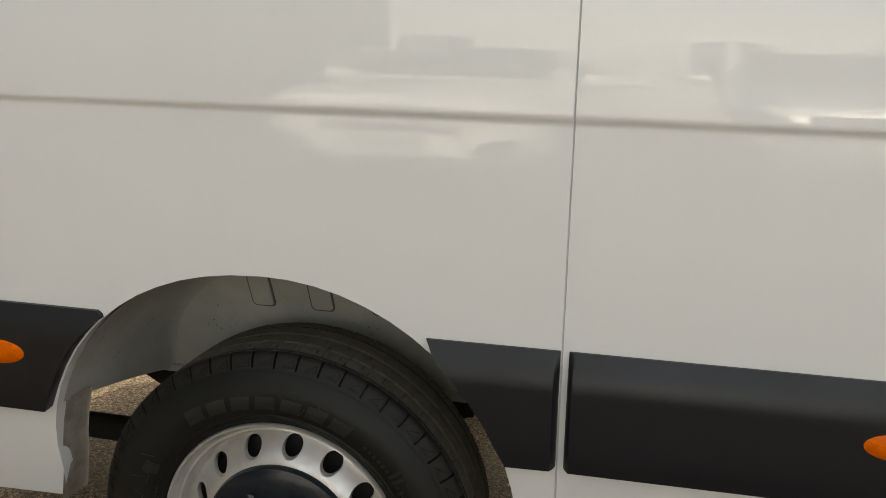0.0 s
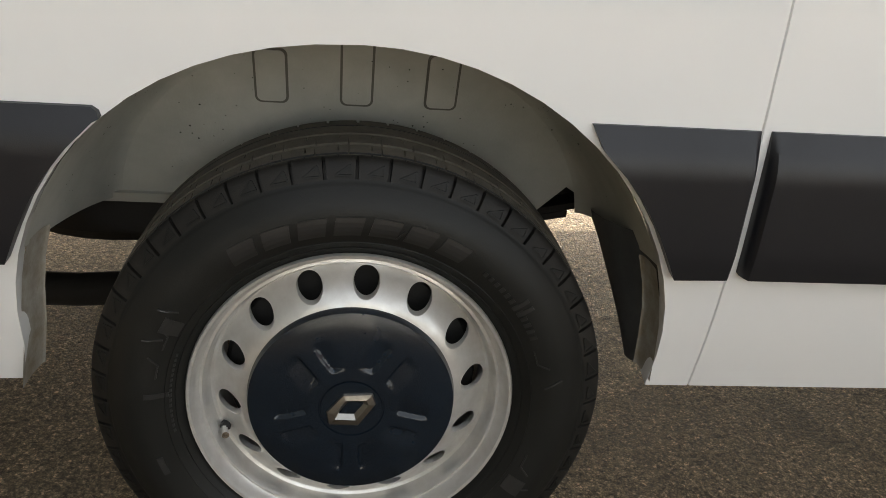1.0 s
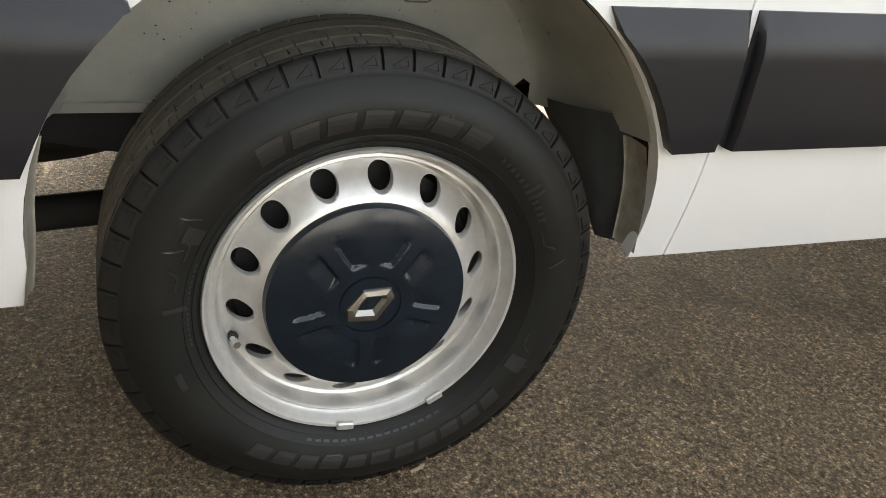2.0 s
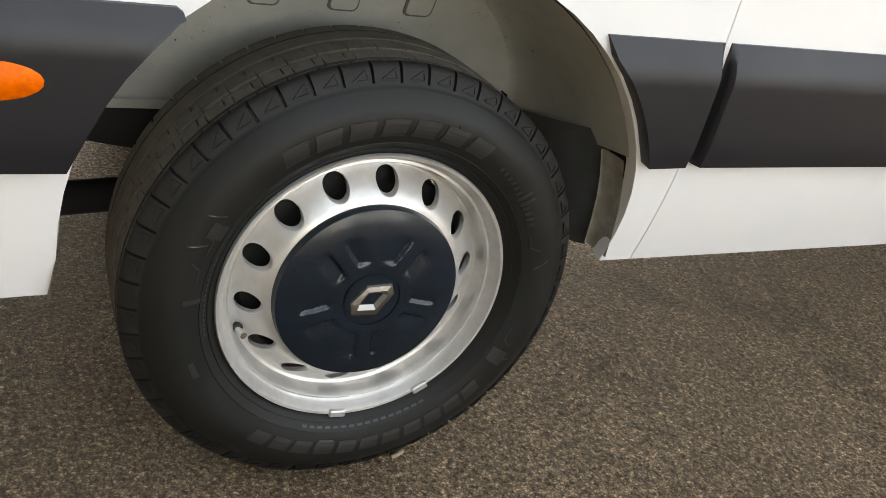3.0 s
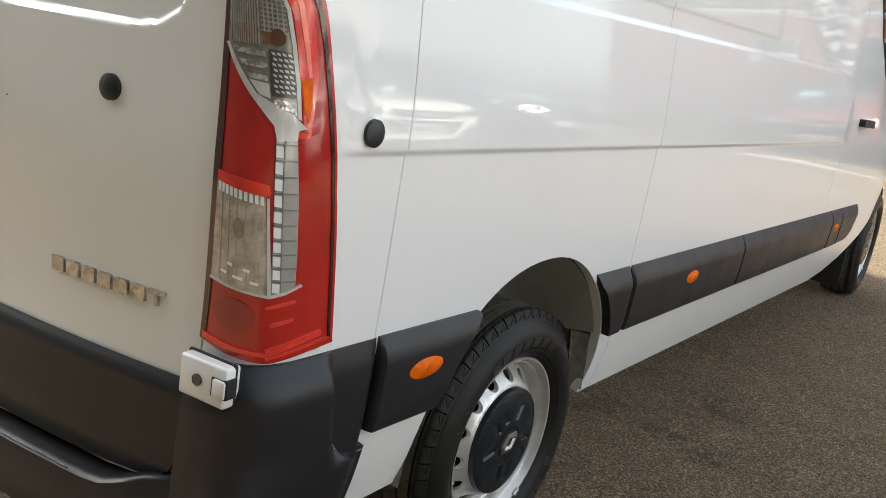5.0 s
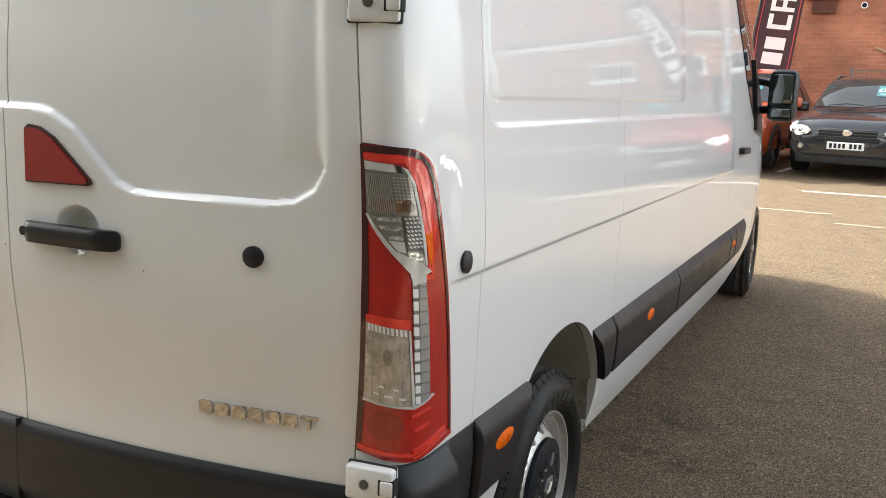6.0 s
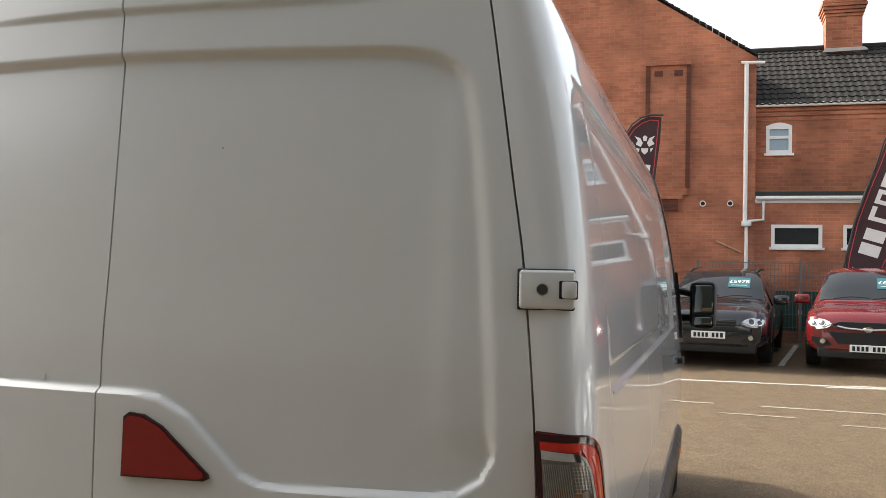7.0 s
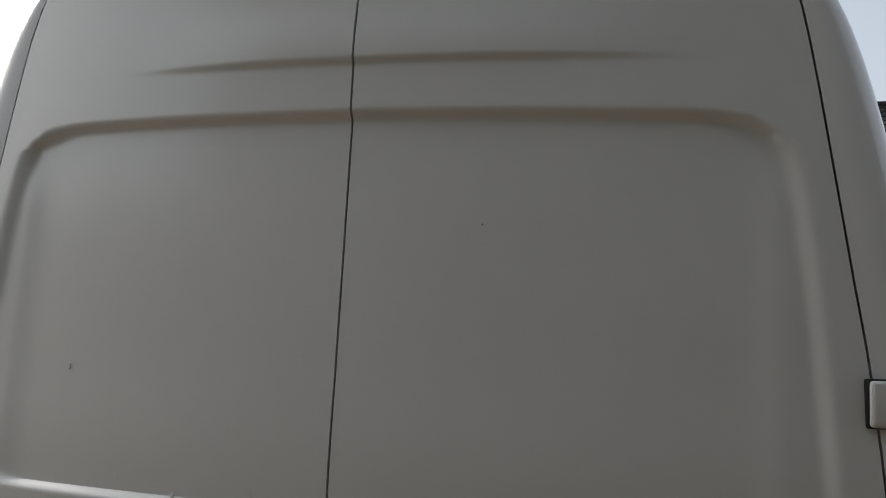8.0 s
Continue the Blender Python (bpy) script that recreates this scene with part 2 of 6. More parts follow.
SILVER = mat("lamp_reflector", (0.75, 0.74, 0.72), 0.16, metal=0.9, var=0.3, scale=50)
GLASS = mat("dark_glass", (0.018, 0.021, 0.023), 0.03, spec=0.6)
HINGE = mat("hinge_paint", (0.78, 0.78, 0.765), 0.4, var=0.06, scale=30, coat=0.5, grain=0.05, gscale=300)
MIRROR = mat("mirror_glass", (0.20, 0.22, 0.225), 0.01, metal=1.0)
ASPHALT = asphalt()
ROADPAINT = mat("worn_road_paint", (0.62, 0.60, 0.55), 0.8, var=0.7, scale=9, col2=(0.22, 0.19, 0.15), grain=0.5, gscale=120)
BRICK = brickwork("red_brick", (0.45, 0.164, 0.088), (0.35, 0.119, 0.063), (0.42, 0.215, 0.140))
BRICK2 = brickwork("brown_brick", (0.38, 0.132, 0.066), (0.25, 0.080, 0.044), (0.34, 0.18, 0.115))
SLATE = mat("roof_tile", (0.017, 0.016, 0.016), 0.9, var=0.5, scale=5, col2=(0.032, 0.028, 0.025), grain=0.3, gscale=60, spec=0.3)
UPVC = mat("white_upvc", (0.78, 0.78, 0.76), 0.4, var=0.06, scale=4)
PANE = mat("window_pane", (0.022, 0.025, 0.028), 0.05, coat=1.0)
FROST = mat("frosted_pane", (0.30, 0.40, 0.47), 0.25, var=0.1, scale=6)


# ---- mesh helpers ----
def part(name, bm, material, parent=None, label="", smooth=True):
    me = bpy.data.meshes.new(name)
    bmesh.ops.recalc_face_normals(bm, faces=bm.faces)
    bm.to_mesh(me)
    bm.free()
    for p in me.polygons:
        p.use_smooth = smooth
    me.materials.append(material)
    ob = new(name, me)
    if smooth:
        me.set_sharp_from_angle(angle=radians(35))
    if parent:
        ob.parent = parent
    if label:
        ob["label"] = label
    return ob


def thing(name, label, category, group="", loc=(0, 0, 0), kind=""):
    ob = new(name)
    ob.empty_display_size = 0.1
    ob.location = loc
    return tagged(ob, label, category, group, kind)


def box(bm, x0, x1, y0, y1, z0, z1, bevel=0.0, seg=2):
    r = bmesh.ops.create_cube(bm, size=1.0)
    vs = r["verts"]
    for v in vs:
        v.co = ((x0 + x1) / 2 + v.co.x * (x1 - x0), (y0 + y1) / 2 + v.co.y * (y1 - y0), (z0 + z1) / 2 + v.co.z * (z1 - z0))
    if bevel:
        es = list({e for v in vs for e in v.link_edges})
        bmesh.ops.bevel(bm, geom=es, offset=bevel, segments=seg, profile=0.5, affect="EDGES")
    return bm


def boxed(*a, **k):
    return box(bmesh.new(), *a, **k)


def span(a, b, step):
    n = max(1, int(math.ceil(abs(b - a) / step)))
    return [a + (b - a) * i / n for i in range(1, n)]


def skin(poly, fn, us=(), vs=(), hi=0.0, lo=None):
    """A polygon in surface coordinates, cut along us and vs and laid on the surface fn(u, v, height), with walls down to lo."""
    bm = bmesh.new()
    bm.faces.new([bm.verts.new((u, v, 0)) for u, v in poly])
    u0, u1 = min(p[0] for p in poly), max(p[0] for p in poly)
    v0, v1 = min(p[1] for p in poly), max(p[1] for p in poly)
    for axis, cuts, a, b in ((0, us, u0, u1), (1, vs, v0, v1)):
        for c in cuts:
            if a + 1e-5 < c < b - 1e-5:
                co = (c, 0, 0) if axis == 0 else (0, c, 0)
                bmesh.ops.bisect_plane(bm, geom=bm.verts[:] + bm.edges[:] + bm.faces[:], dist=1e-6, plane_co=co, plane_no=(1, 0, 0) if axis == 0 else (0, 1, 0))
    rim = [e for e in bm.edges if e.is_boundary]
    top = list(bm.verts)
    flat = {v: (v.co.x, v.co.y) for v in top}
    if lo is not None:
        low = {}
        for e in rim:
            for v in e.verts:
                if v not in low:
                    low[v] = bm.verts.new(fn(*flat[v], lo))
        for e in rim:
            a, b = e.verts
            bm.faces.new((a, b, low[b], low[a]))
    for v in top:
        v.co = fn(*flat[v], hi(*flat[v]) if callable(hi) else hi)
    return bm


def lathe(profile, n=64, axis="x", a0=0.0, a1=2 * math.pi):
    """Turns (radius, height) pairs round the axis."""
    bm = bmesh.new()
    whole = abs(a1 - a0 - 2 * math.pi) < 1e-6
    rings = []
    for i in range(n if whole else n + 1):
        a = a0 + (a1 - a0) * i / n
        c, s = math.cos(a), math.sin(a)
        rings.append([bm.verts.new((h, r * c, r * s) if axis == "x" else (r * c, r * s, h)) for r, h in profile])
    for i in range(n):
        p, q = rings[i], rings[(i + 1) % len(rings)]
        for k in range(len(profile) - 1):
            bm.faces.new((p[k], q[k], q[k + 1], p[k + 1]))
    bmesh.ops.remove_doubles(bm, verts=bm.verts, dist=1e-6)
    return bm


def tube(points, r, n=10):
    """A round bar along points."""
    bm = bmesh.new()
    rings = []
    pts = [Vector(p) for p in points]
    for i, p in enumerate(pts):
        d = (pts[min(i + 1, len(pts) - 1)] - pts[max(i - 1, 0)]).normalized()
        q = d.to_track_quat("Z", "Y")
        rings.append([bm.verts.new(p + q @ Vector((r * math.cos(2 * math.pi * k / n), r * math.sin(2 * math.pi * k / n), 0))) for k in range(n)])
    for a, b in zip(rings, rings[1:]):
        for k in range(n):
            bm.faces.new((a[k], a[(k + 1) % n], b[(k + 1) % n], b[k]))
    bm.faces.new(rings[0][::-1])
    bm.faces.new(rings[-1])
    return bm


def disc_poly(u, v, ru, rv, n=28):
    return [(u + ru * math.cos(2 * math.pi * i / n), v + rv * math.sin(2 * math.pi * i / n)) for i in range(n)]


def rounded(u0, u1, v0, v1, r, n=6):
    out = []
    for cu, cv, a in ((u1 - r, v1 - r, 0), (u0 + r, v1 - r, 90), (u0 + r, v0 + r, 180), (u1 - r, v0 + r, 270)):
        out += [(cu + r * math.cos(radians(a + 90 * i / n)), cv + r * math.sin(radians(a + 90 * i / n))) for i in range(n + 1)]
    return out


def smooth01(t):
    t = min(1.0, max(0.0, t))
    return t * t * (3 - 2 * t)


# ---- ground ----
def ground_z(y):
    """Level at the van's rear wheel, then rising gently towards the parked cars."""
    y = min(y, 19.0)
    return 0.014 * (math.sqrt((y - 1.0) ** 2 + 2.25) + y - 1.0) - 0.011


def on_ground(x, y, off):
    return (x, y, ground_z(y) + off)


far = [-900, -300, -100, -40, -20] + [-10 + 0.5 * i for i in range(71)] + [30, 45, 80, 200, 500, 1500]
side_x = [-900, -200, -60, -25, -10, -4, 0, 4, 10, 25, 60, 200, 900]
bm = bmesh.new()
gv = [[bm.verts.new((x, y, ground_z(y))) for x in side_x] for y in far]
for a, b in zip(gv, gv[1:]):
    for i in range(len(side_x) - 1):
        bm.faces.new((a[i], a[i + 1], b[i + 1], b[i]))
tagged(part("ground", bm, ASPHALT), "worn brown-grey tarmac of the car park", "ground", kind="structure")


FADED = mat("faded_road_paint", (0.36, 0.32, 0.26), 0.85, var=0.7, scale=12, col2=(0.20, 0.155, 0.105), grain=0.5, gscale=120)


def marking(name, poly, label):
    bm = skin(poly, on_ground, span(-12, 12, 0.6), span(4, 18, 0.5), 0.006, -0.01)
    tagged(part(name, bm, FADED if "faded" in label else ROADPAINT), label, "road marking", "car park markings", kind="structure")


def strip(x0, y0, x1, y1, w):
    d = Vector((y0 - y1, x1 - x0)).normalized() * w / 2
    return [(x0 + d.x, y0 + d.y), (x0 - d.x, y0 - d.y), (x1 - d.x, y1 - d.y), (x1 + d.x, y1 + d.y)]


marking("road_marking", strip(0.73, 10.81, 4.73, 11.11, 0.10), "worn white line across the car park")
marking("road_marking", strip(-3.09, 8.76, 1.22, 8.80, 0.07), "faded thin white line on tarmac")
marking("road_marking", strip(1.76, 8.79, 4.88, 8.65, 0.07), "faded thin white line on tarmac")
marking("road_marking", strip(1.28, 8.14, 2.07, 8.11, 0.05), "faded thin white line on tarmac")
marking("road_marking", strip(2.52, 7.82, 5.26, 7.60, 0.05), "faded thin white line on tarmac")
marking("road_marking", [(2.67, 10.75), (3.17, 10.84), (5.66, 11.00), (5.66, 11.16), (3.07, 11.11), (2.81, 10.98)], "broad worn white arrow on tarmac")
for bx in (-1.92, 0.16, 2.28, 4.64):
    marking("bay_marking", strip(bx, 13.2, bx + 0.55, 17.0, 0.09), "white parking bay line between cars")

tagged(part("twig", tube([(0.947, 0.094, 0.004), (0.944, 0.108, 0.006), (0.936, 0.120, 0.004)], 0.0032, 7), mat("dry_twig", (0.42, 0.32, 0.20), 0.8, var=0.4, scale=80)), "pale dry twig lying on the tarmac", "twig")


# ---- the van ----
XC = 0.05
PROFILE = [(0.34, 0.928, 0.34), (0.46, 0.961, 0.46), (0.56, 0.979, 0.56), (0.75, 0.990, 0.75), (0.95, 0.9955, 0.95), (1.12, 0.997, 1.12), (1.40, 0.987, 1.40),
           (1.67, 0.967, 1.67), (1.86, 0.945, 1.86), (2.05, 0.907, 2.05), (2.20, 0.866, 2.20), (2.30, 0.826, 2.29), (2.42, 0.755, 2.375), (2.56, 0.640, 2.435),
           (2.76, 0.450, 2.468), (3.16, 0.050, 2.480)]


def curve_at(table, h):
    """Catmull-Rom through rows of (h, a, b, ...)."""
    n = len(table)
    k = 0
    while k < n - 2 and h > table[k + 1][0]:
        k += 1
    p0, p1, p2, p3 = (table[max(0, min(n - 1, k + d))] for d in (-1, 0, 1, 2))
    w = p2[0] - p1[0]
    t = min(1.0, max(0.0, (h - p1[0]) / w))
    out = []
    for i in range(1, len(p1)):
        m1 = (p2[i] - p0[i]) / (p2[0] - p0[0]) * w
        m2 = (p3[i] - p1[i]) / (p3[0] - p1[0]) * w
        out.append((2 * t**3 - 3 * t**2 + 1) * p1[i] + (t**3 - 2 * t**2 + t) * m1 + (3 * t**2 - 2 * t**3) * p2[i] + (t**3 - t**2) * m2)
    return out


DOOR_EDGE = [(0.30, 0.862), (0.76, 0.878), (1.05, 0.898), (1.37, 0.891), (1.667, 0.864), (1.81, 0.842), (1.98, 0.816), (2.18, 0.784), (2.29, 0.760), (2.45, 0.70)]


def door_edge(z):
    return curve_at(DOOR_EDGE, z)[0]


def rear_y(x, z):
    d = (x - XC) / 0.85
    return -1.045 + 0.088 * d * d + 0.07 * smooth01((z - 1.35) / 0.3) * max(0.0, z - 1.45) + 0.025 * smooth01((1.1 - z) / 0.35)


def sdf(px, pz, poly):
    """Distance to a closed outline, negative inside."""
    best, inside = 1e9, False
    n = len(poly)
    for i in range(n):
        ax, az = poly[i]
        bx, bz = poly[(i + 1) % n]
        ex, ez, wx, wz = bx - ax, bz - az, px - ax, pz - az
        t = min(1.0, max(0.0, (wx * ex + wz * ez) / (ex * ex + ez * ez)))
        dx, dz = wx - ex * t, wz - ez * t
        best = min(best, dx * dx + dz * dz)
        if (az > pz) != (bz > pz) and px < ex * (pz - az) / ez + ax:
            inside = not inside
    d = math.sqrt(best)
    return -d if inside else d


RECESS_A = rounded(-0.615, 2.60, 1.405, 2.035, 0.07)
RECESS_B = rounded(-0.585, 1.46, 1.464, 2.0, 0.05)
SEAMS = [(-0.632, 0.70, 2.06), (0.476, 0.34, 1.40), (0.452, 1.40, 2.06), (2.66, 0.60, 2.06)]


def side_relief(u, h):
    """How far the pressed side panel stands proud of its smooth form."""
    d = 0.0
    if 0.9 < h < 2.1 and -0.82 < u < 3.1:
        ends = smooth01((u + 0.80) / 0.05) * smooth01((2.75 - u) / 0.15)
        d += 0.007 * ends * smooth01((h - 1.090) / 0.013) * (1 - smooth01((h - 1.15) / 0.25))
        if h > 1.36:
            d -= 0.011 * smooth01(0.5 - sdf(u, h, RECESS_A) / 0.016) * smooth01((2.60 - u) / 0.30)
            d += 0.005 * smooth01(0.5 - sdf(u, h, RECESS_B) / 0.010) * smooth01((1.46 - u) / 0.12)
        d -= 0.010 * max(0.0, 1 - abs(h - 2.062) / 0.010) * smooth01((u + 0.70) / 0.08)
    for u0, h0, h1 in SEAMS:
        if abs(u - u0) < 0.0015 and h0 < h < h1:
            d -= 0.005 * (1 - abs(u - u0) / 0.0015)
    return d


CAB_TOP = [(2.7, 2.48), (3.05, 2.46), (3.4, 2.30), (3.9, 1.86), (4.45, 1.36), (4.8, 1.17), (5.0, 1.02), (5.2, 0.75)]


def van_side(u, h, off=0.0, relief=True):
    """Right flank: u runs forwards along the side (y), and round the rear corner below -0.80; h runs up the flank and over the roof."""
    x, z = curve_at(PROFILE, h)
    x2, z2 = curve_at(PROFILE, h + 0.01)
    nx, nz = z2 - z, x - x2
    ln = math.hypot(nx, nz) or 1.0
    nx, nz = nx / ln, nz / ln
    d = off + (side_relief(u, h) if relief else 0.0)
    if u < -0.80:
        th = (-0.80 - u) / 0.20 * math.pi / 2
        xd = min(door_edge(z), x - 0.05)
        e = 0.62
        c, s = max(0.0, math.cos(th)) ** e, max(0.0, math.sin(th)) ** e
        yb = rear_y(xd, z)
        fx, fy = math.cos(th) ** 1.4 if th < math.pi / 2 else 0.0, -max(0.0, math.sin(th)) ** 1.4
        fl = math.hypot(fx, fy) or 1.0
        return (xd + (x - xd) * c + d * fx / fl * nx, -0.80 + (yb + 0.80) * s + d * fy / fl, z + d * nz * c)
    y = u
    x, z = x + nx * d, z + nz * d
    if u > 2.7:
        top = curve_at(CAB_TOP, u)[0]
        if z > 0.9:
            z = 0.9 + (z - 0.9) * (top - 0.9) / 1.58 if top > 0.9 else min(z, 0.9)
        if u > 3.6:
            t = min(1.0, (u - 3.6) / 1.62)
            x = XC + (x - XC) * (1 - t**2.6 * 0.42)
    return (x, y, z)


def van_rear(x, z, off=0.0):
    return (x, rear_y(x, z) - off, z)


DOOR_PANEL = [(0.05, 1.410), (0.13, 1.410), (0.175, 1.402), (0.237, 1.371), (0.300, 1.311), (0.345, 1.268), (0.385, 1.252), (0.43, 1.249), (0.70, 1.251), (0.755, 1.258),
              (0.795, 1.283), (0.817, 1.327), (0.820, 1.42), (0.796, 1.74), (0.772, 1.945), (0.755, 2.000), (0.722, 2.040), (0.68, 2.060), (0.62, 2.069), (0.05, 2.074), (-0.52, 2.069),
              (-0.58, 2.060), (-0.622, 2.040), (-0.655, 2.000), (-0.672, 1.945), (-0.70, 1.72), (-0.722, 1.52), (-0.715, 1.46), (-0.68, 1.424), (-0.62, 1.412)]


def rear_relief(x, z):
    d = 0.0
    if z > 1.2:
        upright = smooth01((abs(x - 0.05) - 0.63) / 0.06) * smooth01((z - 1.31) / 0.08) * (1 - smooth01((z - 1.95) / 0.08))
        width = (0.013 if z < 1.6 else 0.020) * (1 - upright) + 0.034 * upright
        d -= (0.014 - 0.004 * upright) * smooth01(0.5 - (sdf(x, z, DOOR_PANEL) + 0.010 * upright) / width)
    if z > 2.1:
        amp = smooth01((0.56 - abs(x - 0.10)) / 0.4)
        d += 0.008 * amp * smooth01((z - 2.160 + 0.01 * (x - 0.1) ** 2) / 0.016) * (1 - smooth01((z - 2.19) / 0.1))
    r = math.hypot((x - 0.245) / 0.058, (z - 1.158) / 0.052)
    if r < 1:
        d -= 0.030 * (1 - r**3)
    return d


def door_hi(x, z):
    return rear_relief(x, z)


van = thing("panel_van", "white high-roof panel van with black side trim", "van")


def arch(cy, cz, ar, af, b, n=30, p=2.0):
    """Wheel arch opening, from the rear foot over the top to the front foot; p squares its rear half."""
    out = []
    for i in range(n + 1):
        a = math.pi - math.pi * i / n
        c, s = math.cos(a), math.sin(a)
        k = 2 / p if c < 0 else 1.0
        out.append((cy + math.copysign((ar if c < 0 else af) * abs(c) ** k, c), cz + b * abs(s) ** k))
    return out


REAR_ARCH = arch(0.0, 0.42, 0.418, 0.415, 0.412, p=2.2)
FRONT_ARCH = arch(4.32, 0.42, 0.45, 0.42, 0.43)
flank = [(-1.0, 0.70), (-0.622, 0.70), (-0.622, 0.352), (-0.428, 0.358)] + REAR_ARCH + [(0.413, 0.362), (2.95, 0.362), (3.18, 0.385), (3.42, 0.44), (3.66, 0.52), (3.87, 0.60)] + [p for p in FRONT_ARCH if p[0] > 4.3 or p[1] > 0.60] + [(4.70, 0.362), (5.2, 0.362), (5.2, 3.16), (-1.0, 3.16)]
us = span(-1, -0.80, 0.0125) + [-0.80] + span(-0.80, -0.65, 0.02) + span(-0.65, -0.56, 0.006) + span(-0.56, 0.44, 0.035) + span(0.44, 0.50, 0.012) + span(0.50, 1.42, 0.06)
us += span(1.42, 1.50, 0.006) + span(1.50, 2.56, 0.07) + span(2.56, 2.70, 0.008) + span(2.70, 5.2, 0.05)
for u0, _, _ in SEAMS:
    us += [u0 - 0.0015, u0, u0 + 0.0015]
vs = span(0.34, 1.08, 0.03) + span(1.08, 1.115, 0.0035) + span(1.115, 1.385, 0.03) + span(1.385, 1.43, 0.004) + span(1.43, 1.485, 0.0045) + span(1.485, 1.98, 0.045)
vs += span(1.98, 2.08, 0.0045) + span(2.08, 2.6, 0.03) + span(2.6, 3.16, 0.06)
shell = part("body_side", skin(flank, van_side, sorted(us), sorted(vs), 0.0, -0.028), WHITE, van)
me = shell.data.copy()
for v in me.vertices:
    v.co.x = 2 * XC - v.co.x
me.flip_normals()
left_shell = new("body_side", me)
left_shell.parent = van
bm = boxed(XC - 0.42, XC + 0.42, 4.9, 5.19, 0.36, 0.80, 0.05)
part("front_panel", bm, WHITE, van)

# rear doors with pressed panels, the gap between them slightly right of the middle
GAPX = 0.037


def door_poly(sign):
    zs = [0.66] + span(0.66, 2.40, 0.05) + [2.40]
    if sign > 0:
        return [(GAPX + 0.002, 0.66)] + [(door_edge(z) - 0.004, z) for z in zs] + [(GAPX + 0.002, 2.40)]
    return [(GAPX - 0.002, 2.40)] + [(2 * XC - door_edge(z) + 0.004, z) for z in reversed(zs)] + [(GAPX - 0.002, 0.66)]


def fine(vals, a, b, step):
    return [v for v in vals if not a < v < b] + [a, b] + span(a, b, step)


zcuts = fine(fine(fine(span(0.66, 2.4, 0.03), 1.10, 1.44, 0.0045), 2.03, 2.10, 0.005), 2.15, 2.19, 0.004)
rx = fine(fine(span(GAPX, 0.9, 0.02), 0.70, 0.85, 0.006), 0.17, 0.40, 0.0045)
lx = fine(span(-0.80, GAPX, 0.03), -0.76, -0.61, 0.007)
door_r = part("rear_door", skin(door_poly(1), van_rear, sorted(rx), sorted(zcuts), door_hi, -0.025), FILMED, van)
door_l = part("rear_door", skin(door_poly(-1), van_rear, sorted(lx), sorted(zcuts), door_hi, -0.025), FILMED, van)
part("door_seal", skin([(-0.85, 0.5), (0.92, 0.5), (0.80, 2.42), (-0.70, 2.42)], van_rear, span(-0.85, 0.92, 0.05), span(0.5, 2.42, 0.1), -0.05, -0.06), GAP, van)


def mounted(poly, hi, lo, name, material, parent, label="", step=0.03, relief=True, vstep=None):
    f = (lambda x, z, o: van_rear(x, z, o + rear_relief(x, z))) if relief else van_rear
    return part(name, skin(poly, f, span(-0.9, 1.0, step), span(0.3, 2.4, vstep or step), hi, lo), material, parent, label)


# door furniture
tri = [(0.104, 1.250), (0.280, 1.253), (0.290, 1.258), (0.288, 1.266), (0.19, 1.350), (0.150, 1.370), (0.118, 1.373), (0.106, 1.364)]
tri_c = (0.165, 1.295)
mounted(tri, 0.006, 0.0, "corner_reflector_bezel", mat("dark_red_bezel", (0.045, 0.012, 0.010), 0.4), door_r, "dark bezel")
inner_tri = [(tri_c[0] + (x - tri_c[0]) * 0.93, tri_c[1] + (z - tri_c[1]) * 0.92) for x, z in tri]
mounted(inner_tri, 0.010, 0.0, "corner_reflector", mat("red_reflector", (0.34, 0.022, 0.016), 0.2, coat=0.8, var=0.15, scale=30, grain=0.2, gscale=500), door_r, "red triangular reflector")
grip = rounded(0.097, 0.364, 1.123, 1.166, 0.014)


def grip_hi(x, z):
    return 0.010 + 0.020 * smooth01((0.364 - x) / 0.05) * smooth01((x - 0.097) / 0.03) * (0.75 + 0.25 * smooth01((z - 1.123) / 0.02) * smooth01((1.168 - z) / 0.012))


part("door_handle", skin(grip, van_rear, span(0.09, 0.37, 0.012), span(1.12, 1.17, 0.005), grip_hi, 0.004), TRIM, door_r, "black plastic grip handle")
part("lock_cylinder", skin(disc_poly(0.111, 1.146, 0.009, 0.010, 16), van_rear, (), (), 0.026, 0.01), UNDER, door_r, "key lock")
for cx, cz, par in ((0.674, 1.144, door_r),):
    part("blanking_cap", skin(disc_poly(cx, cz, 0.0215, 0.0215), van_rear, span(0.64, 0.70, 0.007), span(1.12, 1.17, 0.007), lambda x, z: 0.006 + 0.004 * (1 - ((x - 0.674) ** 2 + (z - 1.144) ** 2) / 0.00047), 0.0), TRIM, par, "round black cap")
BADGE = mat("badge_chrome", (0.74, 0.74, 0.73), 0.12, metal=1.0, var=0.6, scale=80, col2=(0.16, 0.16, 0.155))
for i in range(7):
    x0 = 0.533 + i * 0.0385
    if i == 6:
        bars = [rounded(x0, x0 + 0.036, 0.820, 0.827, 0.002, 2), rounded(x0 + 0.014, x0 + 0.021, 0.799, 0.820, 0.002, 2)]
    else:
        bars = [rounded(x0, x0 + 0.031, 0.799, 0.8265, 0.004, 2)]
    for b in bars:
        mounted(b, 0.006, 0.0, "badge_bar", BADGE, door_r, "chrome badge", 0.02, False)
plate_lamp = rounded(-0.56, -0.112, 0.995, 1.085, 0.04)
mounted(plate_lamp, 0.030, 0.0, "number_plate_lamp", TRIM, door_l, "black plate lamp housing", 0.03)
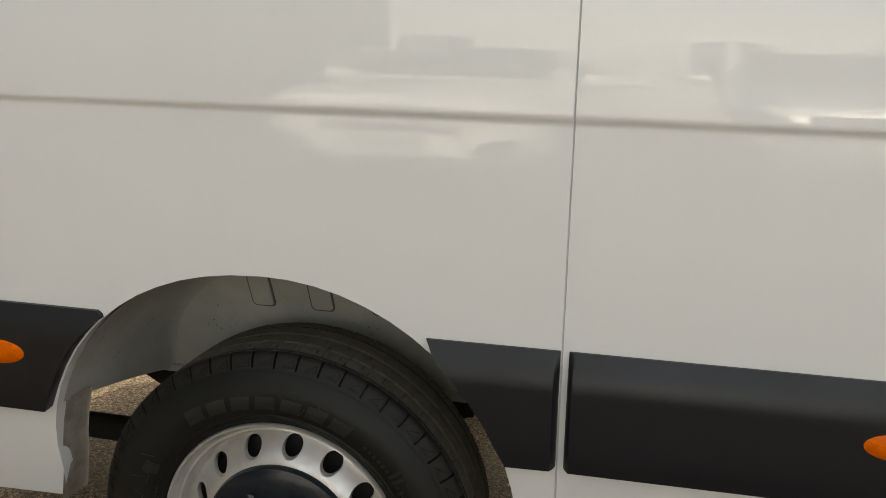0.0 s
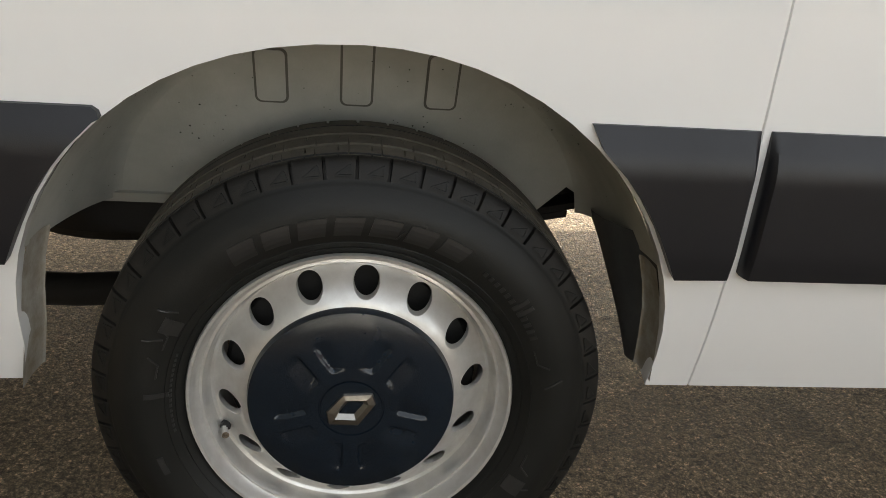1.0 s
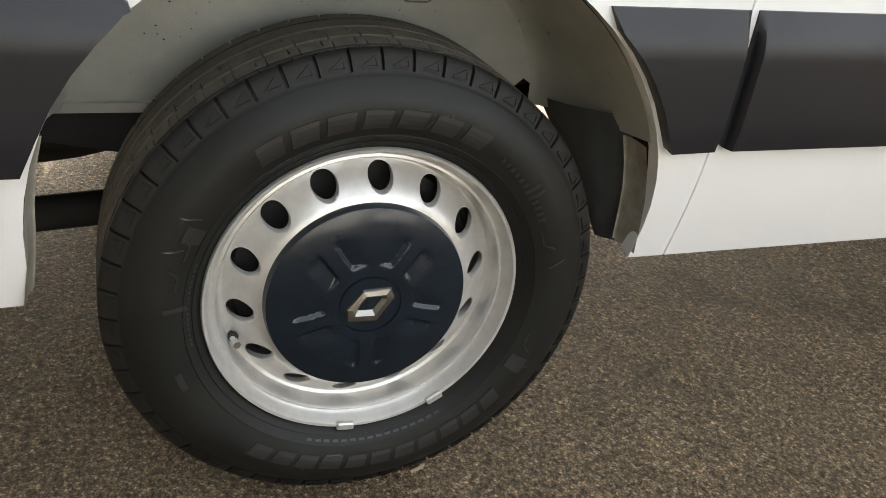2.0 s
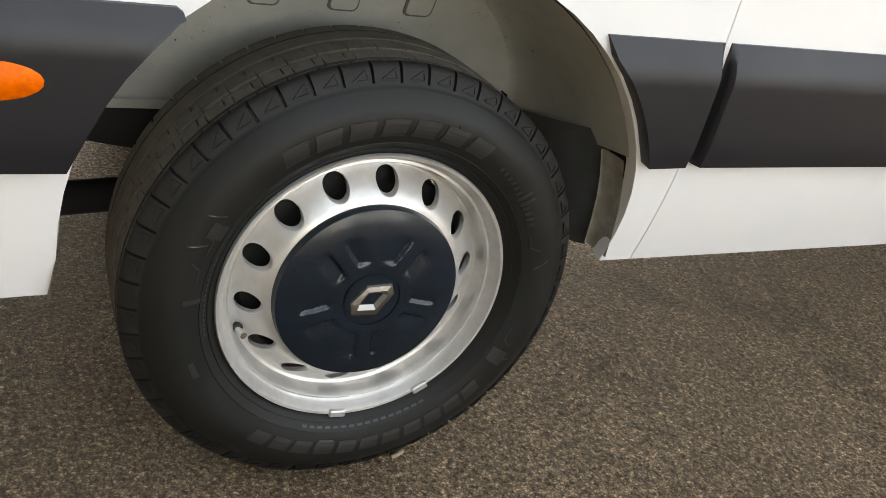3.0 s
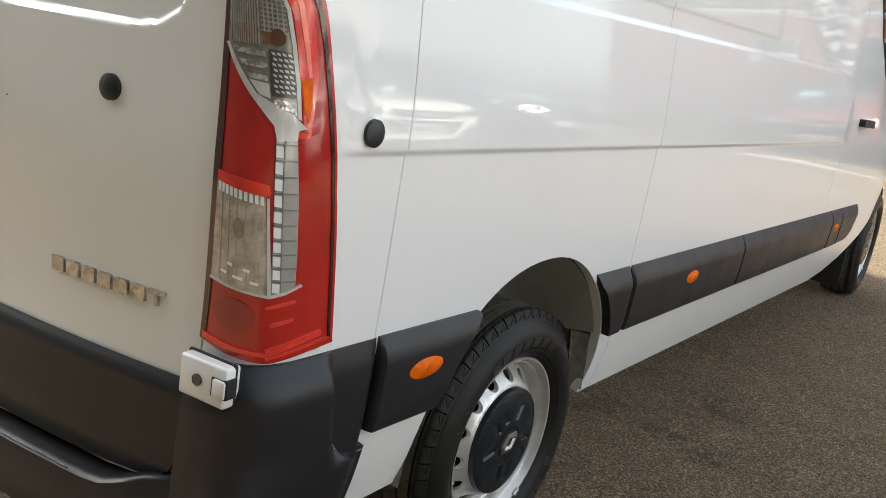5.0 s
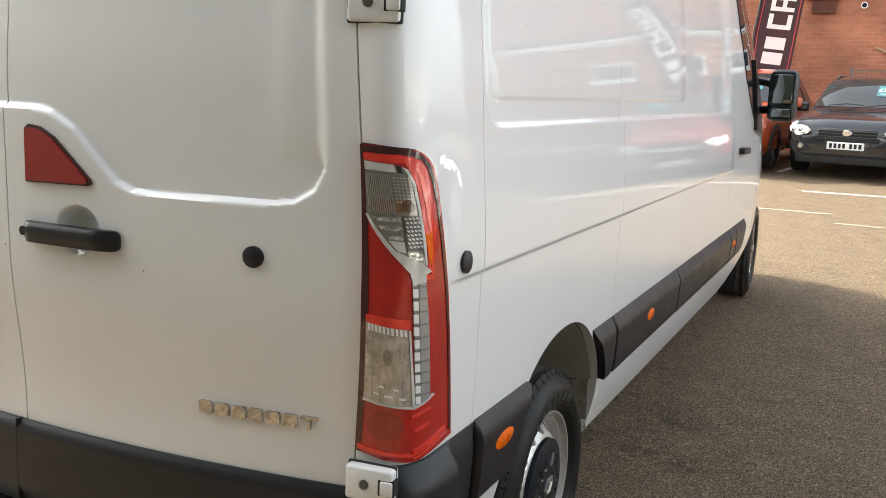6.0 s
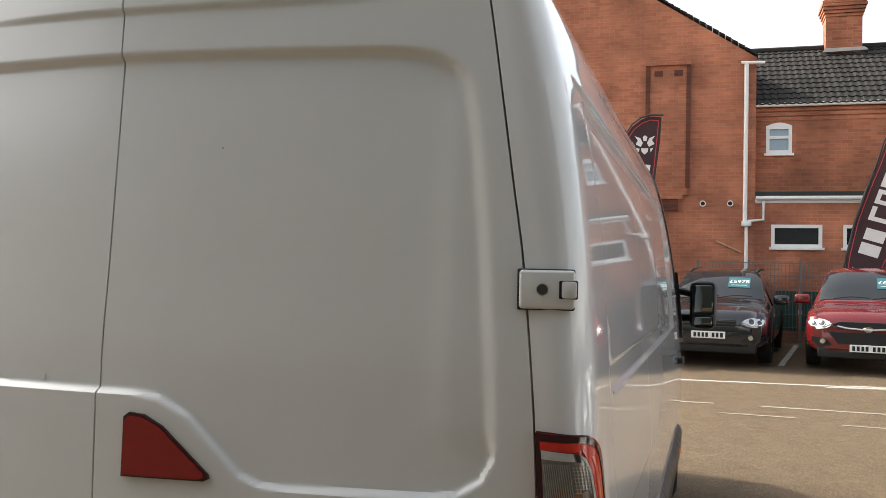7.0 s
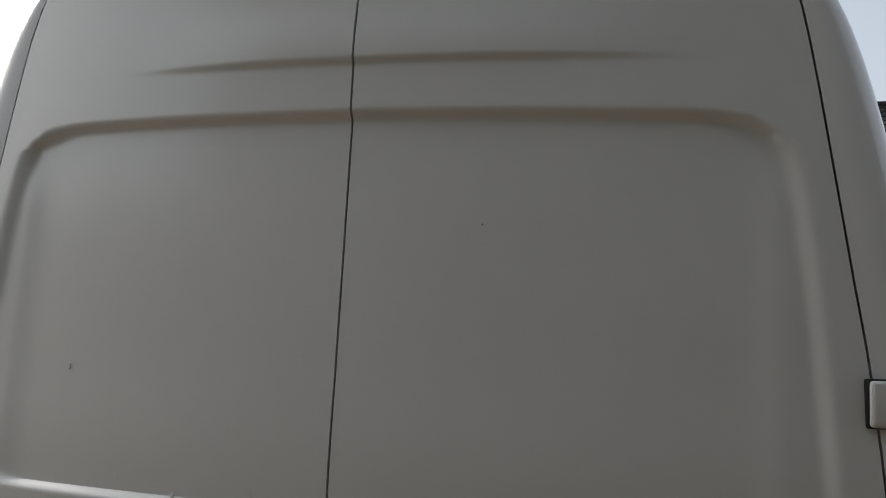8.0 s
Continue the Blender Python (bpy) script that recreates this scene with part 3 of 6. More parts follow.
mounted(rounded(-0.60, -0.09, 0.80, 0.93, 0.01), 0.008, 0.0, "number_plate", UPVC, door_l, "plate", 0.1)
# small pale spots on the left door
for lx0, lz0, s in ((-0.488, 1.625, 0.006), (-0.10, 1.428, 0.008), (-0.245, 1.418, 0.005)):
    mounted(disc_poly(lx0, lz0, s * 0.6, s, 9), 0.0015, 0.0, "pale_spot", UPVC, door_l, "pale fleck", 0.2)

rng = random.Random(7)
FLECK = mat("pale_fleck", (0.86, 0.85, 0.80), 0.6)
for i in range(14):
    px0, pz0, rr0 = rng.uniform(-0.62, 0.80), rng.uniform(0.74, 1.95), rng.uniform(0.0010, 0.0022)
    mounted(disc_poly(px0, pz0, rr0, rr0 * rng.uniform(0.8, 1.6), 7), 0.0006, -0.001, "dirt_speck", FLECK if i % 2 else DIRTY, door_r if px0 > 0.05 else door_l, "", 0.4, True, 0.4)

# hinges between doors and pillar
BOLT = mat("hinge_bolt_steel", (0.10, 0.095, 0.09), 0.4, metal=0.4)
for hz, hx in ((1.627, 0.904), (0.724, 0.930)):
    yy = rear_y(hx, hz) - (0.004 if hz > 1 else 0.040)
    ang = 11.0 if hz > 1 else 6.0
    m = pose(hx, yy, hz, 0, 0, ang)
    bm = boxed(-0.049, 0.050, -0.014, 0.022, -0.0345, 0.0345, 0.006, 3)
    bmesh.ops.transform(bm, matrix=m, verts=bm.verts)
    hinge = part("door_hinge", bm, HINGE, van, "painted steel strap hinge")
    bm = boxed(-0.0525, 0.0505, -0.006 if hz > 1 else 0.006, 0.015, -0.0368, 0.0368, 0.004, 3)
    bmesh.ops.transform(bm, matrix=m, verts=bm.verts)
    part("hinge_gasket", bm, GAP, hinge)
    bm = boxed(0.021, 0.055, -0.0155, 0.010, -0.0165, 0.0165, 0.002, 1)
    bmesh.ops.transform(bm, matrix=m, verts=bm.verts)
    part("hinge_slot", bm, GAP, hinge)
    bm = boxed(0.026, 0.053, -0.019, 0.012, -0.0150, 0.0150, 0.004, 2)
    bmesh.ops.transform(bm, matrix=m, verts=bm.verts)
    part("hinge_knuckle", bm, HINGE, hinge)
    bm = lathe([(0.0, -0.013), (0.0085, -0.013), (0.010, -0.0155), (0.0105, -0.013)], 20, "z")
    bmesh.ops.rotate(bm, verts=bm.verts, matrix=Matrix.Rotation(radians(90), 3, "X"))
    bmesh.ops.transform(bm, matrix=m @ Matrix.Translation((-0.008, -0.0285, 0)), verts=bm.verts)
    part("hinge_bolt", bm, BOLT, hinge, "grey steel bolt")

# body cap on the flank
part("blanking_cap", skin(disc_poly(-0.732, 1.132, 0.0225, 0.0235), van_side, span(-0.76, -0.70, 0.007), span(1.10, 1.16, 0.007), lambda u, h: 0.007 + 0.004 * (1 - ((u + 0.732) ** 2 + (h - 1.132) ** 2) / 0.00053), 0.0), TRIM, van, "round black cap")


# black rubbing strips
def bevel(t, k=0.42):
    """Rises to 1 and levels off with a rounded shoulder."""
    w = min(1.0, max(0.0, 0.5 + 0.5 * (1 - t) / k))
    return max(0.0, 1 + (t - 1) * w - k * w * (1 - w))


def trim_hi(u0, u1):
    def f(u, h):
        ends = smooth01((u - u0) / 0.012 + 0.3) * smooth01((u1 - u) / 0.012 + 0.3)
        return (0.003 + 0.024 * bevel((0.757 - h) / 0.044)) * (0.35 + 0.65 * ends) - 0.004 * smooth01((0.60 - h) / 0.04)
    return f


def strip_part(poly, u0, u1, name="rubbing_strip", label="black plastic rubbing strip"):
    cuts = sorted(set(span(u0, u0 + 0.03, 0.004) + span(u1 - 0.03, u1, 0.004) + span(u0, u1, 0.12)))
    return part(name, skin(poly, van_side, cuts, sorted(span(0.56, 0.69, 0.012) + span(0.69, 0.74, 0.003) + span(0.74, 0.76, 0.01)), trim_hi(u0, u1), -0.004), TRIM, van, label)


strip_part([(-0.622, 0.751)] + [(-0.622, 0.560), (-0.408, 0.559)] + [(y - 0.004, z) for y, z in REAR_ARCH if y < 0 and 0.565 < z < 0.745] + [(-0.287, 0.738), (-0.289, 0.745), (-0.296, 0.750)], -0.622, -0.262)
strip_part([(0.268, 0.755)] + [(y + 0.006, z) for y, z in REAR_ARCH if y > 0.2 and 0.57 < z < 0.742] + [(0.398, 0.562), (0.474, 0.564), (0.474, 0.755)], 0.255, 0.474)
strip_part([(0.487, 0.755), (0.487, 0.564), (1.455, 0.566), (1.455, 0.755)], 0.487, 1.455)
strip_part([(1.459, 0.755), (1.459, 0.566), (2.80, 0.568), (2.80, 0.755)], 1.459, 2.80)
strip_part([(2.806, 0.755), (2.806, 0.568), (3.0, 0.57), (3.0, 0.755)], 2.806, 3.0)
strip_part([(3.006, 0.755), (3.006, 0.572), (3.22, 0.578), (3.30, 0.62), (3.385, 0.755)], 3.006, 3.385)
for uy, w, hgt in ((-0.483, 0.058, 0.0235), (0.952, 0.054, 0.0225), (2.905, 0.045, 0.022)):
    f = lambda u, h: 0.026 + 0.009 * max(0.0, 1 - ((u - uy) / w) ** 2 - ((h - 0.668) / hgt) ** 2)
    part("marker_bezel", skin(disc_poly(uy, 0.668, w + 0.005, hgt + 0.004, 36), van_side, (), (), 0.0245, 0.010), GAP, van, "dark seal")
    part("side_marker", skin(disc_poly(uy, 0.668, w, hgt, 40), van_side, span(uy - w, uy + w, 0.008), span(0.64, 0.70, 0.006), f, 0.015), AMBER, van, "amber oval side marker")
    part("marker_bulb", skin(disc_poly(uy, 0.668, 0.009, 0.009, 14), van_side, (), (), 0.0355, 0.030), mat("marker_bulb", (0.62, 0.095, 0.0), 0.45, spec=0.12), van)

# rear bumper
corner = [(-1.0, 0.32), (-0.618, 0.34), (-0.618, 0.530), (-0.675, 0.532), (-0.708, 0.548), (-0.728, 0.590), (-0.742, 0.660), (-0.752, 0.749), (-1.0, 0.749)]


infill = [(-0.752, 0.749), (-0.742, 0.660), (-0.728, 0.590), (-0.708, 0.548), (-0.675, 0.532), (-0.628, 0.530), (-0.628, 0.749)]


def corner_hi(u, h):
    edge_d = max(smooth01(sdf(u, h, infill) / 0.026), smooth01((0.565 - h) / 0.03))
    lip = bevel((0.752 - h) / 0.045)
    full = 0.006 + (0.008 + 0.028 * edge_d) * lip * (0.22 + 0.78 * smooth01((-0.622 - u) / 0.075)) + 0.018 * smooth01((0.60 - h) / 0.10) * smooth01((-0.80 - u) / 0.08)
    back = smooth01((-0.895 - u) / 0.08)
    return full + (0.016 * lip + 0.004 + 0.012 * smooth01((0.688 - h) / 0.016) - full) * back


part("bumper_corner", skin(corner, van_side, span(-1.0, -0.80, 0.01) + [-0.80] + span(-0.80, -0.61, 0.008), span(0.32, 0.76, 0.012), corner_hi, -0.02), TRIM, van, "moulded black bumper corner")
part("bumper_infill", skin(infill, van_side, span(-0.76, -0.61, 0.008), span(0.5, 0.76, 0.01), lambda u, h: (0.002 + 0.012 * bevel((0.752 - h) / 0.045)) * (0.4 + 0.6 * smooth01((-0.628 - u) / 0.015)), -0.01), TRIM, van, "black bumper end piece")
# thin pale lines along the edges of the black plastic
EDGE = mat("pale_plastic_edge", (0.36, 0.35, 0.32), 0.5, var=0.6, scale=25, col2=(0.09, 0.088, 0.08))
part("infill_edge", tube([van_side(u, h, 0.020) for u, h in ((-0.722, 0.566), (-0.706, 0.545), (-0.690, 0.536), (-0.672, 0.531), (-0.650, 0.529), (-0.630, 0.529))], 0.0013, 6), EDGE, van, "pale edge line")
lower_edge = [(0.862, 0.690), (0.874, 0.63), (0.868, 0.575), (0.852, 0.530), (0.828, 0.506), (0.79, 0.492), (0.70, 0.486), (0.4, 0.486), (0.05, 0.484), (-0.4, 0.486), (-0.72, 0.49), (-0.77, 0.55), (-0.765, 0.690)]
mounted(lower_edge, lambda x, z: 0.006 + 0.012 * smooth01((0.692 - z) / 0.02) - 0.010 * smooth01((0.53 - z) / 0.04), -0.02, "door_cladding", TRIM, door_r, "black textured lower door cladding", 0.04, False, 0.012)
bm = bmesh.new()
sect = [(-0.03, 0.60), (-0.012, 0.50), (-0.008, 0.474), (0.012, 0.470), (0.036, 0.469), (0.046, 0.467), (0.052, 0.462), (0.055, 0.450), (0.056, 0.40), (0.050, 0.355), (0.040, 0.338), (0.02, 0.333), (-0.06, 0.333)]
xsn = [-0.80 + 1.70 * i / 40 for i in range(41)]
rows = [[bm.verts.new((x, rear_y(x, 0.45) - o * (1 - 0.5 * smooth01((x - 0.74) / 0.16)) + 0.004, z + (0.05 * smooth01((x - 0.70) / 0.16) if 0.445 < z < 0.5 else 0))) for o, z in sect] for x in xsn]
for a, b in zip(rows, rows[1:]):
    for k in range(len(sect) - 1):
        bm.faces.new((a[k], b[k], b[k + 1], a[k + 1]))
part("rear_bumper", bm, TRIM, van, "black step bumper")
line = [(0.872, 0.60), (0.868, 0.575), (0.852, 0.530), (0.828, 0.506), (0.79, 0.492), (0.70, 0.486), (0.4, 0.486), (0.05, 0.484), (-0.4, 0.486)]
part("cladding_edge", tube([van_rear(x, z, 0.0075) for x, z in line], 0.0016, 6), EDGE, door_r, "pale edge line")
part("bumper_edge", tube([(x, rear_y(x, 0.45) - 0.049 * (1 - 0.5 * smooth01((x - 0.74) / 0.16)) + 0.004, 0.4665 + 0.05 * smooth01((x - 0.70) / 0.16)) for x in (-0.7, -0.5, -0.3, -0.1, 0.1, 0.3, 0.5, 0.65)], 0.0014, 6), EDGE, van, "pale edge line")
mounted([(0.0145, 0.486), (0.0175, 0.486), (0.0215, 0.692), (0.0185, 0.692)], 0.0184, 0.0, "cladding_joint", GAP, door_r, "", 0.3, False, 0.02)
part("bumper_corner", skin([(-1.0, 0.32), (-0.62, 0.34), (-0.62, 0.757), (-1.0, 0.757)], lambda u, h, o: (2 * XC - van_side(u, h, o)[0], *van_side(u, h, o)[1:]), span(-1.0, -0.62, 0.02), span(0.3, 0.76, 0.03), 0.025, -0.02), TRIM, van)

# rear lamp wrapped round the corner, drawn in units of about 0.6 mm from its upper inner corner
LAMP_H = [(30, 1.390), (62.6, 1.3755), (202, 1.310), (386, 1.2105), (570, 1.1105), (800, 0.9663), (1030, 0.835), (1119, 0.777), (1155, 0.755)]
LAMP_OUT = [(60, 300, -0.925), (85, 330, -0.907), (115, 362, -0.8865), (150, 380, -0.8714), (200, 388, -0.8616), (280, 395, -0.8505), (380, 400, -0.8377), (600, 404, -0.8118), (800, 400, -0.789),
            (1000, 388, -0.772), (1110, 378, -0.762), (1155, 374, -0.758)]


# arc length round the rear corner against its flank coordinate and y
CORNER = []
for i in range(201):
    th = math.pi / 2 * (1 - i / 200)
    cx0, cy0 = 0.10 * max(0.0, math.cos(th)) ** 0.62, 0.155 * max(0.0, math.sin(th)) ** 0.62
    CORNER.append((CORNER[-1][0] + math.hypot(cx0 - CORNER[-1][3], cy0 - CORNER[-1][4]) if CORNER else 0.0, -0.80 - th * 0.20 / (math.pi / 2), -0.80 - cy0, cx0, cy0))


def along(value, key, out):
    """Reads one column of the corner table by another, on along the flat side past its end."""
    if value >= CORNER[-1][key]:
        return CORNER[-1][out] + value - CORNER[-1][key]
    k = next(i for i, row in enumerate(CORNER) if row[key] >= value)
    if k == 0:
        return CORNER[0][out]
    p, q = CORNER[k - 1], CORNER[k]
    return p[out] + (q[out] - p[out]) * (value - p[key]) / max(1e-9, q[key] - p[key])


LAMP_CUTS = [along(0.01 * i, 0, 1) for i in range(1, 27)]
LAMP_ACROSS = [(0.0, 0.008), (0.377, 0.33), (0.75, 0.66), (1.0, 1.0)]


def lamp_uv(cx, cy):
    """Lens drawing units to flank coordinates."""
    inner = 147 - (cy - 62) * 0.0923
    outer, y1 = curve_at(LAMP_OUT, cy)
    t = min(1.0, max(0.0, (cx - inner) / (outer - inner)))
    return (along(curve_at(LAMP_ACROSS, t)[0] * along(y1, 2, 0), 0, 1), curve_at(LAMP_H, cy)[0])


def lamp_side(u, h, off):
    return van_side(u, h, off, False)


def eased(pts, n):
    """Points cut finer along a closed outline, so that it follows the curved lens."""
    out = []
    for (ax, ay), (bx, by) in zip(pts, pts[1:] + pts[:1]):
        k = max(1, int(math.hypot(bx - ax, by - ay) / n))
        out += [(ax + (bx - ax) * i / k, ay + (by - ay) * i / k) for i in range(k)]
    return out


def lens(pts, hi, lo, name, material, parent, label=""):
    poly = [lamp_uv(*p) for p in eased(pts, 22)]
    return part(name, skin(poly, lamp_side, LAMP_CUTS, span(0.75, 1.39, 0.03), hi, lo), material, parent, label)


rim_out = [(x - 1.5, y) for y, x in [(y, curve_at(LAMP_OUT, y)[0]) for y in (88, 96, 105, 115, 130, 150, 180, 230, 300, 380, 480, 600, 700, 800, 900, 1000, 1060, 1110)]]
outline = [(147, 62), (200, 65), (250, 70), (300, 77), (320, 82)] + rim_out + [(376, 1128), (300, 1142), (203, 1157), (120, 1138), (48, 1120)]
lamp = lens(outline, 0.010, -0.01, "rear_lamp", RED, van, "tall wrap-round red and clear rear lamp")
seal = [(x + (2.5 if x > 250 else -2), y + (-3 if y < 90 else 6 if y > 1105 else 0)) for x, y in outline]
lens(seal, 0.003, -0.012, "lamp_seal", UNDER, lamp)
DEEPRED = mat("deep_red_lens", (0.055, 0.004, 0.004), 0.15, coat=0.8, var=0.3, scale=30)
PALE = mat("pale_lens", (0.62, 0.60, 0.56), 0.22, coat=0.6, var=0.25, scale=60)
SMOKE = mat("smoked_lens", (0.30, 0.275, 0.235), 0.2, metal=0.3, coat=0.7, var=0.4, scale=70)
FLUTE = mat("fluted_lens", (0.44, 0.41, 0.36), 0.2, metal=0.2, coat=0.7, var=0.3, scale=60)
RIBLINE = mat("rib_shadow", (0.13, 0.12, 0.11), 0.3, coat=0.5)
BULB = mat("brown_bulb", (0.09, 0.040, 0.022), 0.2, coat=0.6)
EMBER = mat("amber_tint", (0.34, 0.17, 0.075), 0.22, metal=0.3, coat=0.5, var=0.4, scale=120)
FACET = faceted("faceted_reflector", (0.60, 0.58, 0.54), 150.0)
BOWL = mat("clear_bowl", (0.66, 0.64, 0.60), 0.16, metal=0.45, coat=0.7, var=0.6, scale=40, col2=(0.24, 0.22, 0.19), grain=0.5, gscale=120)
# dark rims
lens([(147, 62), (165, 64), (150, 290), (122, 640), (66, 1122), (48, 1120)], 0.0118, 0.006, "lens_edge", DEEPRED, lamp)
lens([(165, 64), (250, 70), (300, 77), (330, 92), (352, 118), (338, 120), (312, 104), (285, 98), (160, 92)], 0.0118, 0.006, "lens_edge", DEEPRED, lamp)
lens([(352, 118), (366, 140), (378, 200), (387, 300), (392, 420), (396, 600), (393, 760), (384, 930), (370, 1112), (364, 1112), (378, 930), (386, 760), (388, 600), (384, 420), (378, 300), (368, 205), (355, 145), (342, 124)],
     0.0116, 0.006, "lens_edge", DEEPRED, lamp)
# strips of the light guide, their glow put into brighter reds
lens([(160, 95), (284, 101), (300, 112), (296, 130), (262, 134), (158, 124)], 0.0126, 0.006, "light_guide", REDGLOW, lamp, "bright red light guide")
lens([(284, 101), (312, 108), (338, 128), (352, 160), (358, 210), (363, 290), (365, 380), (356, 460), (346, 540), (330, 520), (331, 470), (329, 400), (326, 300), (322, 222), (310, 176), (296, 130)],
     0.0126, 0.006, "light_guide", REDGLOW, lamp, "bright red light guide")
# orange and pale red streaks paint the highlight on the outer column
lens([(331, 385), (353, 384), (350, 440), (340, 505), (333, 470)], 0.0136, 0.010, "light_guide", AMBER, lamp, "painted orange highlight")
lens([(322, 150), (334, 158), (342, 190), (350, 300), (352, 380), (345, 380), (340, 300), (332, 196)], 0.0136, 0.010, "light_guide", mat("red_highlight_lens", (0.95, 0.16, 0.09), 0.15, coat=0.8), lamp, "painted pale red highlight")
# upper clear lens with fluted reflector, grid and bulb
lens([(160, 126), (262, 138), (300, 155), (314, 200), (322, 300), (325, 400), (322, 500), (262, 470), (225, 440), (150, 318), (146, 308)], 0.0122, 0.006, "clear_lens", SMOKE, lamp, "clear ribbed upper lens")
lens([(160, 127), (262, 139), (264, 168), (158, 160)], 0.0134, 0.010, "lens_band", PALE, lamp)
lens([(268, 140), (282, 144), (284, 172), (270, 170)], 0.0134, 0.010, "lens_band", UNDER, lamp)
lens([(286, 146), (302, 158), (316, 205), (324, 300), (328, 400), (326, 500), (318, 496), (319, 400), (315, 300), (308, 210), (298, 176)], 0.0138, 0.010, "lens_rib", PALE, lamp, "pale lens rim")
lens([(175, 262), (243, 262), (243, 308), (180, 312)], 0.0132, 0.010, "reflector_glow", EMBER, lamp)
lens([(248, 266), (274, 266), (276, 306), (250, 308)], 0.0132, 0.010, "reflector_glow", EMBER, lamp)
for k in range(13):
    x = 160 + k * 6.7
    lens([(x, 176), (x + 3.0, 176), (x + 2.0, 312), (x - 1.0, 310 if k > 1 else 290)], 0.0144, 0.010, "lens_flute", FLUTE, lamp)
for k in range(8):
    y = 186 + k * 12
    lens([(248, y), (306, y + 3), (306, y + 6.5), (248, y + 3.5)], 0.0142, 0.010, "lens_flute", FLUTE, lamp)
for k in range(5):
    x = 252 + k * 11
    lens([(x, 184), (x + 3, 184), (x + 5, 276), (x + 2, 276)], 0.0142, 0.010, "lens_flute", FLUTE, lamp)
lens(disc_poly(286, 286, 17, 22, 18), 0.0152, 0.010, "bulb", BULB, lamp, "brown bulb")
for y in (322, 352, 384):
    lens([(168 + (y - 322) * 0.6, y), (256, y + 4), (256, y + 18), (178 + (y - 322) * 0.6, y + 15)], 0.0140, 0.010, "lens_flute", FACET, lamp)
lens([(264, 318), (316, 322), (321, 400), (316, 442), (262, 440)], 0.0136, 0.010, "lens_grid", mat("grid_shadow", (0.045, 0.043, 0.04), 0.3, coat=0.5), lamp, "dark grid")
for r in range(8):
    for c in range(4):
        x, y = 268 + c * 12 + (r % 2) * 3, 324 + r * 14
        lens([(x, y), (x + 8, y + 2), (x + 10, y + 9), (x + 2, y + 7)], 0.0146, 0.012, "grid_cell", PALE, lamp)
lens([(212, 402), (258, 408), (260, 448), (236, 440)], 0.0140, 0.010, "lens_flute", PALE, lamp)
lens([(264, 446), (312, 452), (318, 494), (300, 478), (268, 468)], 0.0140, 0.010, "lens_flute", FACET, lamp)
# silver rib down to the ribbed column
lens([(142, 316), (150, 314), (176, 356), (228, 438), (268, 462), (306, 484), (338, 522), (320, 528), (314, 556), (268, 560), (263, 520), (214, 444), (165, 362)], 0.0140, 0.008, "lens_rib", PALE, lamp, "silver rib")
lens([(318, 530), (345, 536), (340, 548), (316, 550)], 0.0142, 0.008, "light_guide", REDGLOW, lamp)
lens([(266, 556), (316, 556), (313, 700), (302, 850), (293, 936), (262, 956), (228, 968), (233, 900), (256, 720)], 0.0124, 0.006, "tail_reflector", mat("grey_reflector", (0.42, 0.41, 0.40), 0.25, metal=0.3, coat=0.7, var=0.2, scale=40), lamp, "ribbed silver column")
for k in range(10):
    y = 568 + k * 39.5
    s0 = (y - 556) / 400
    xl, xm, xr = 267 - 36 * s0, 284 - 34 * s0, 316 - 24 * s0
    lens([(xl, y + 4), (xm, y + 6), (xm - 2.5, y + 33), (xl - 2.5, y + 31)], 0.0142, 0.010, "lens_block", UPVC, lamp)
    lens([(xl, y - 3), (xr - 1, y - 2), (xr - 1, y + 2), (xl, y + 1)], 0.0146, 0.010, "lens_line", RIBLINE, lamp)
lens([(286, 556), (289, 556), (252, 955), (249, 957)], 0.0144, 0.010, "lens_line", RIBLINE, lamp)
# red block, fluted edge and lower clear bowl
lens([(114, 652), (180, 658), (246, 668), (248, 690), (236, 696), (180, 688), (112, 676)], 0.0128, 0.006, "light_guide", REDGLOW, lamp, "bright red fluted edge")
lens([(112, 676), (236, 698), (222, 968), (86, 938)], 0.0124, 0.006, "clear_bowl", BOWL, lamp, "clear lower lens with silver bowl")
for k in range(5):
    x = 128 + k * 21
    lens([(x, 706 + k * 3), (x + 3, 706 + k * 3), (x - 14, 938 + k * 5), (x - 17, 938 + k * 5)], 0.0134, 0.010, "lens_flute", FLUTE, lamp)
for x, y, w in ((120, 905, 16), (150, 915, 22), (186, 925, 18), (140, 880, 12), (175, 890, 14)):
    lens([(x, y), (x + w, y + 4), (x + w - 3, y + 12), (x - 2, y + 7)], 0.0138, 0.010, "lens_glint", UPVC, lamp)
for k in range(10):
    x = 120 + k * 11.6
    lens([(x, 678 + k * 2.0), (x + 6.5, 679 + k * 2.0), (x + 5.5, 700 + k * 2.0), (x - 1, 699 + k * 2.0)], 0.0140, 0.010, "lens_flute", UPVC, lamp)
lens(disc_poly(170, 784, 12, 27, 16), 0.0142, 0.010, "bulb", SMOKE, lamp, "smoked bulb")
lens([(238, 700), (244, 700), (228, 966), (219, 966)], 0.0144, 0.008, "lens_rib", PALE, lamp)
lens([(86, 935), (222, 964), (262, 954), (308, 936), (310, 941), (264, 962), (224, 973), (85, 943)], 0.0144, 0.008, "lens_rib", PALE, lamp)
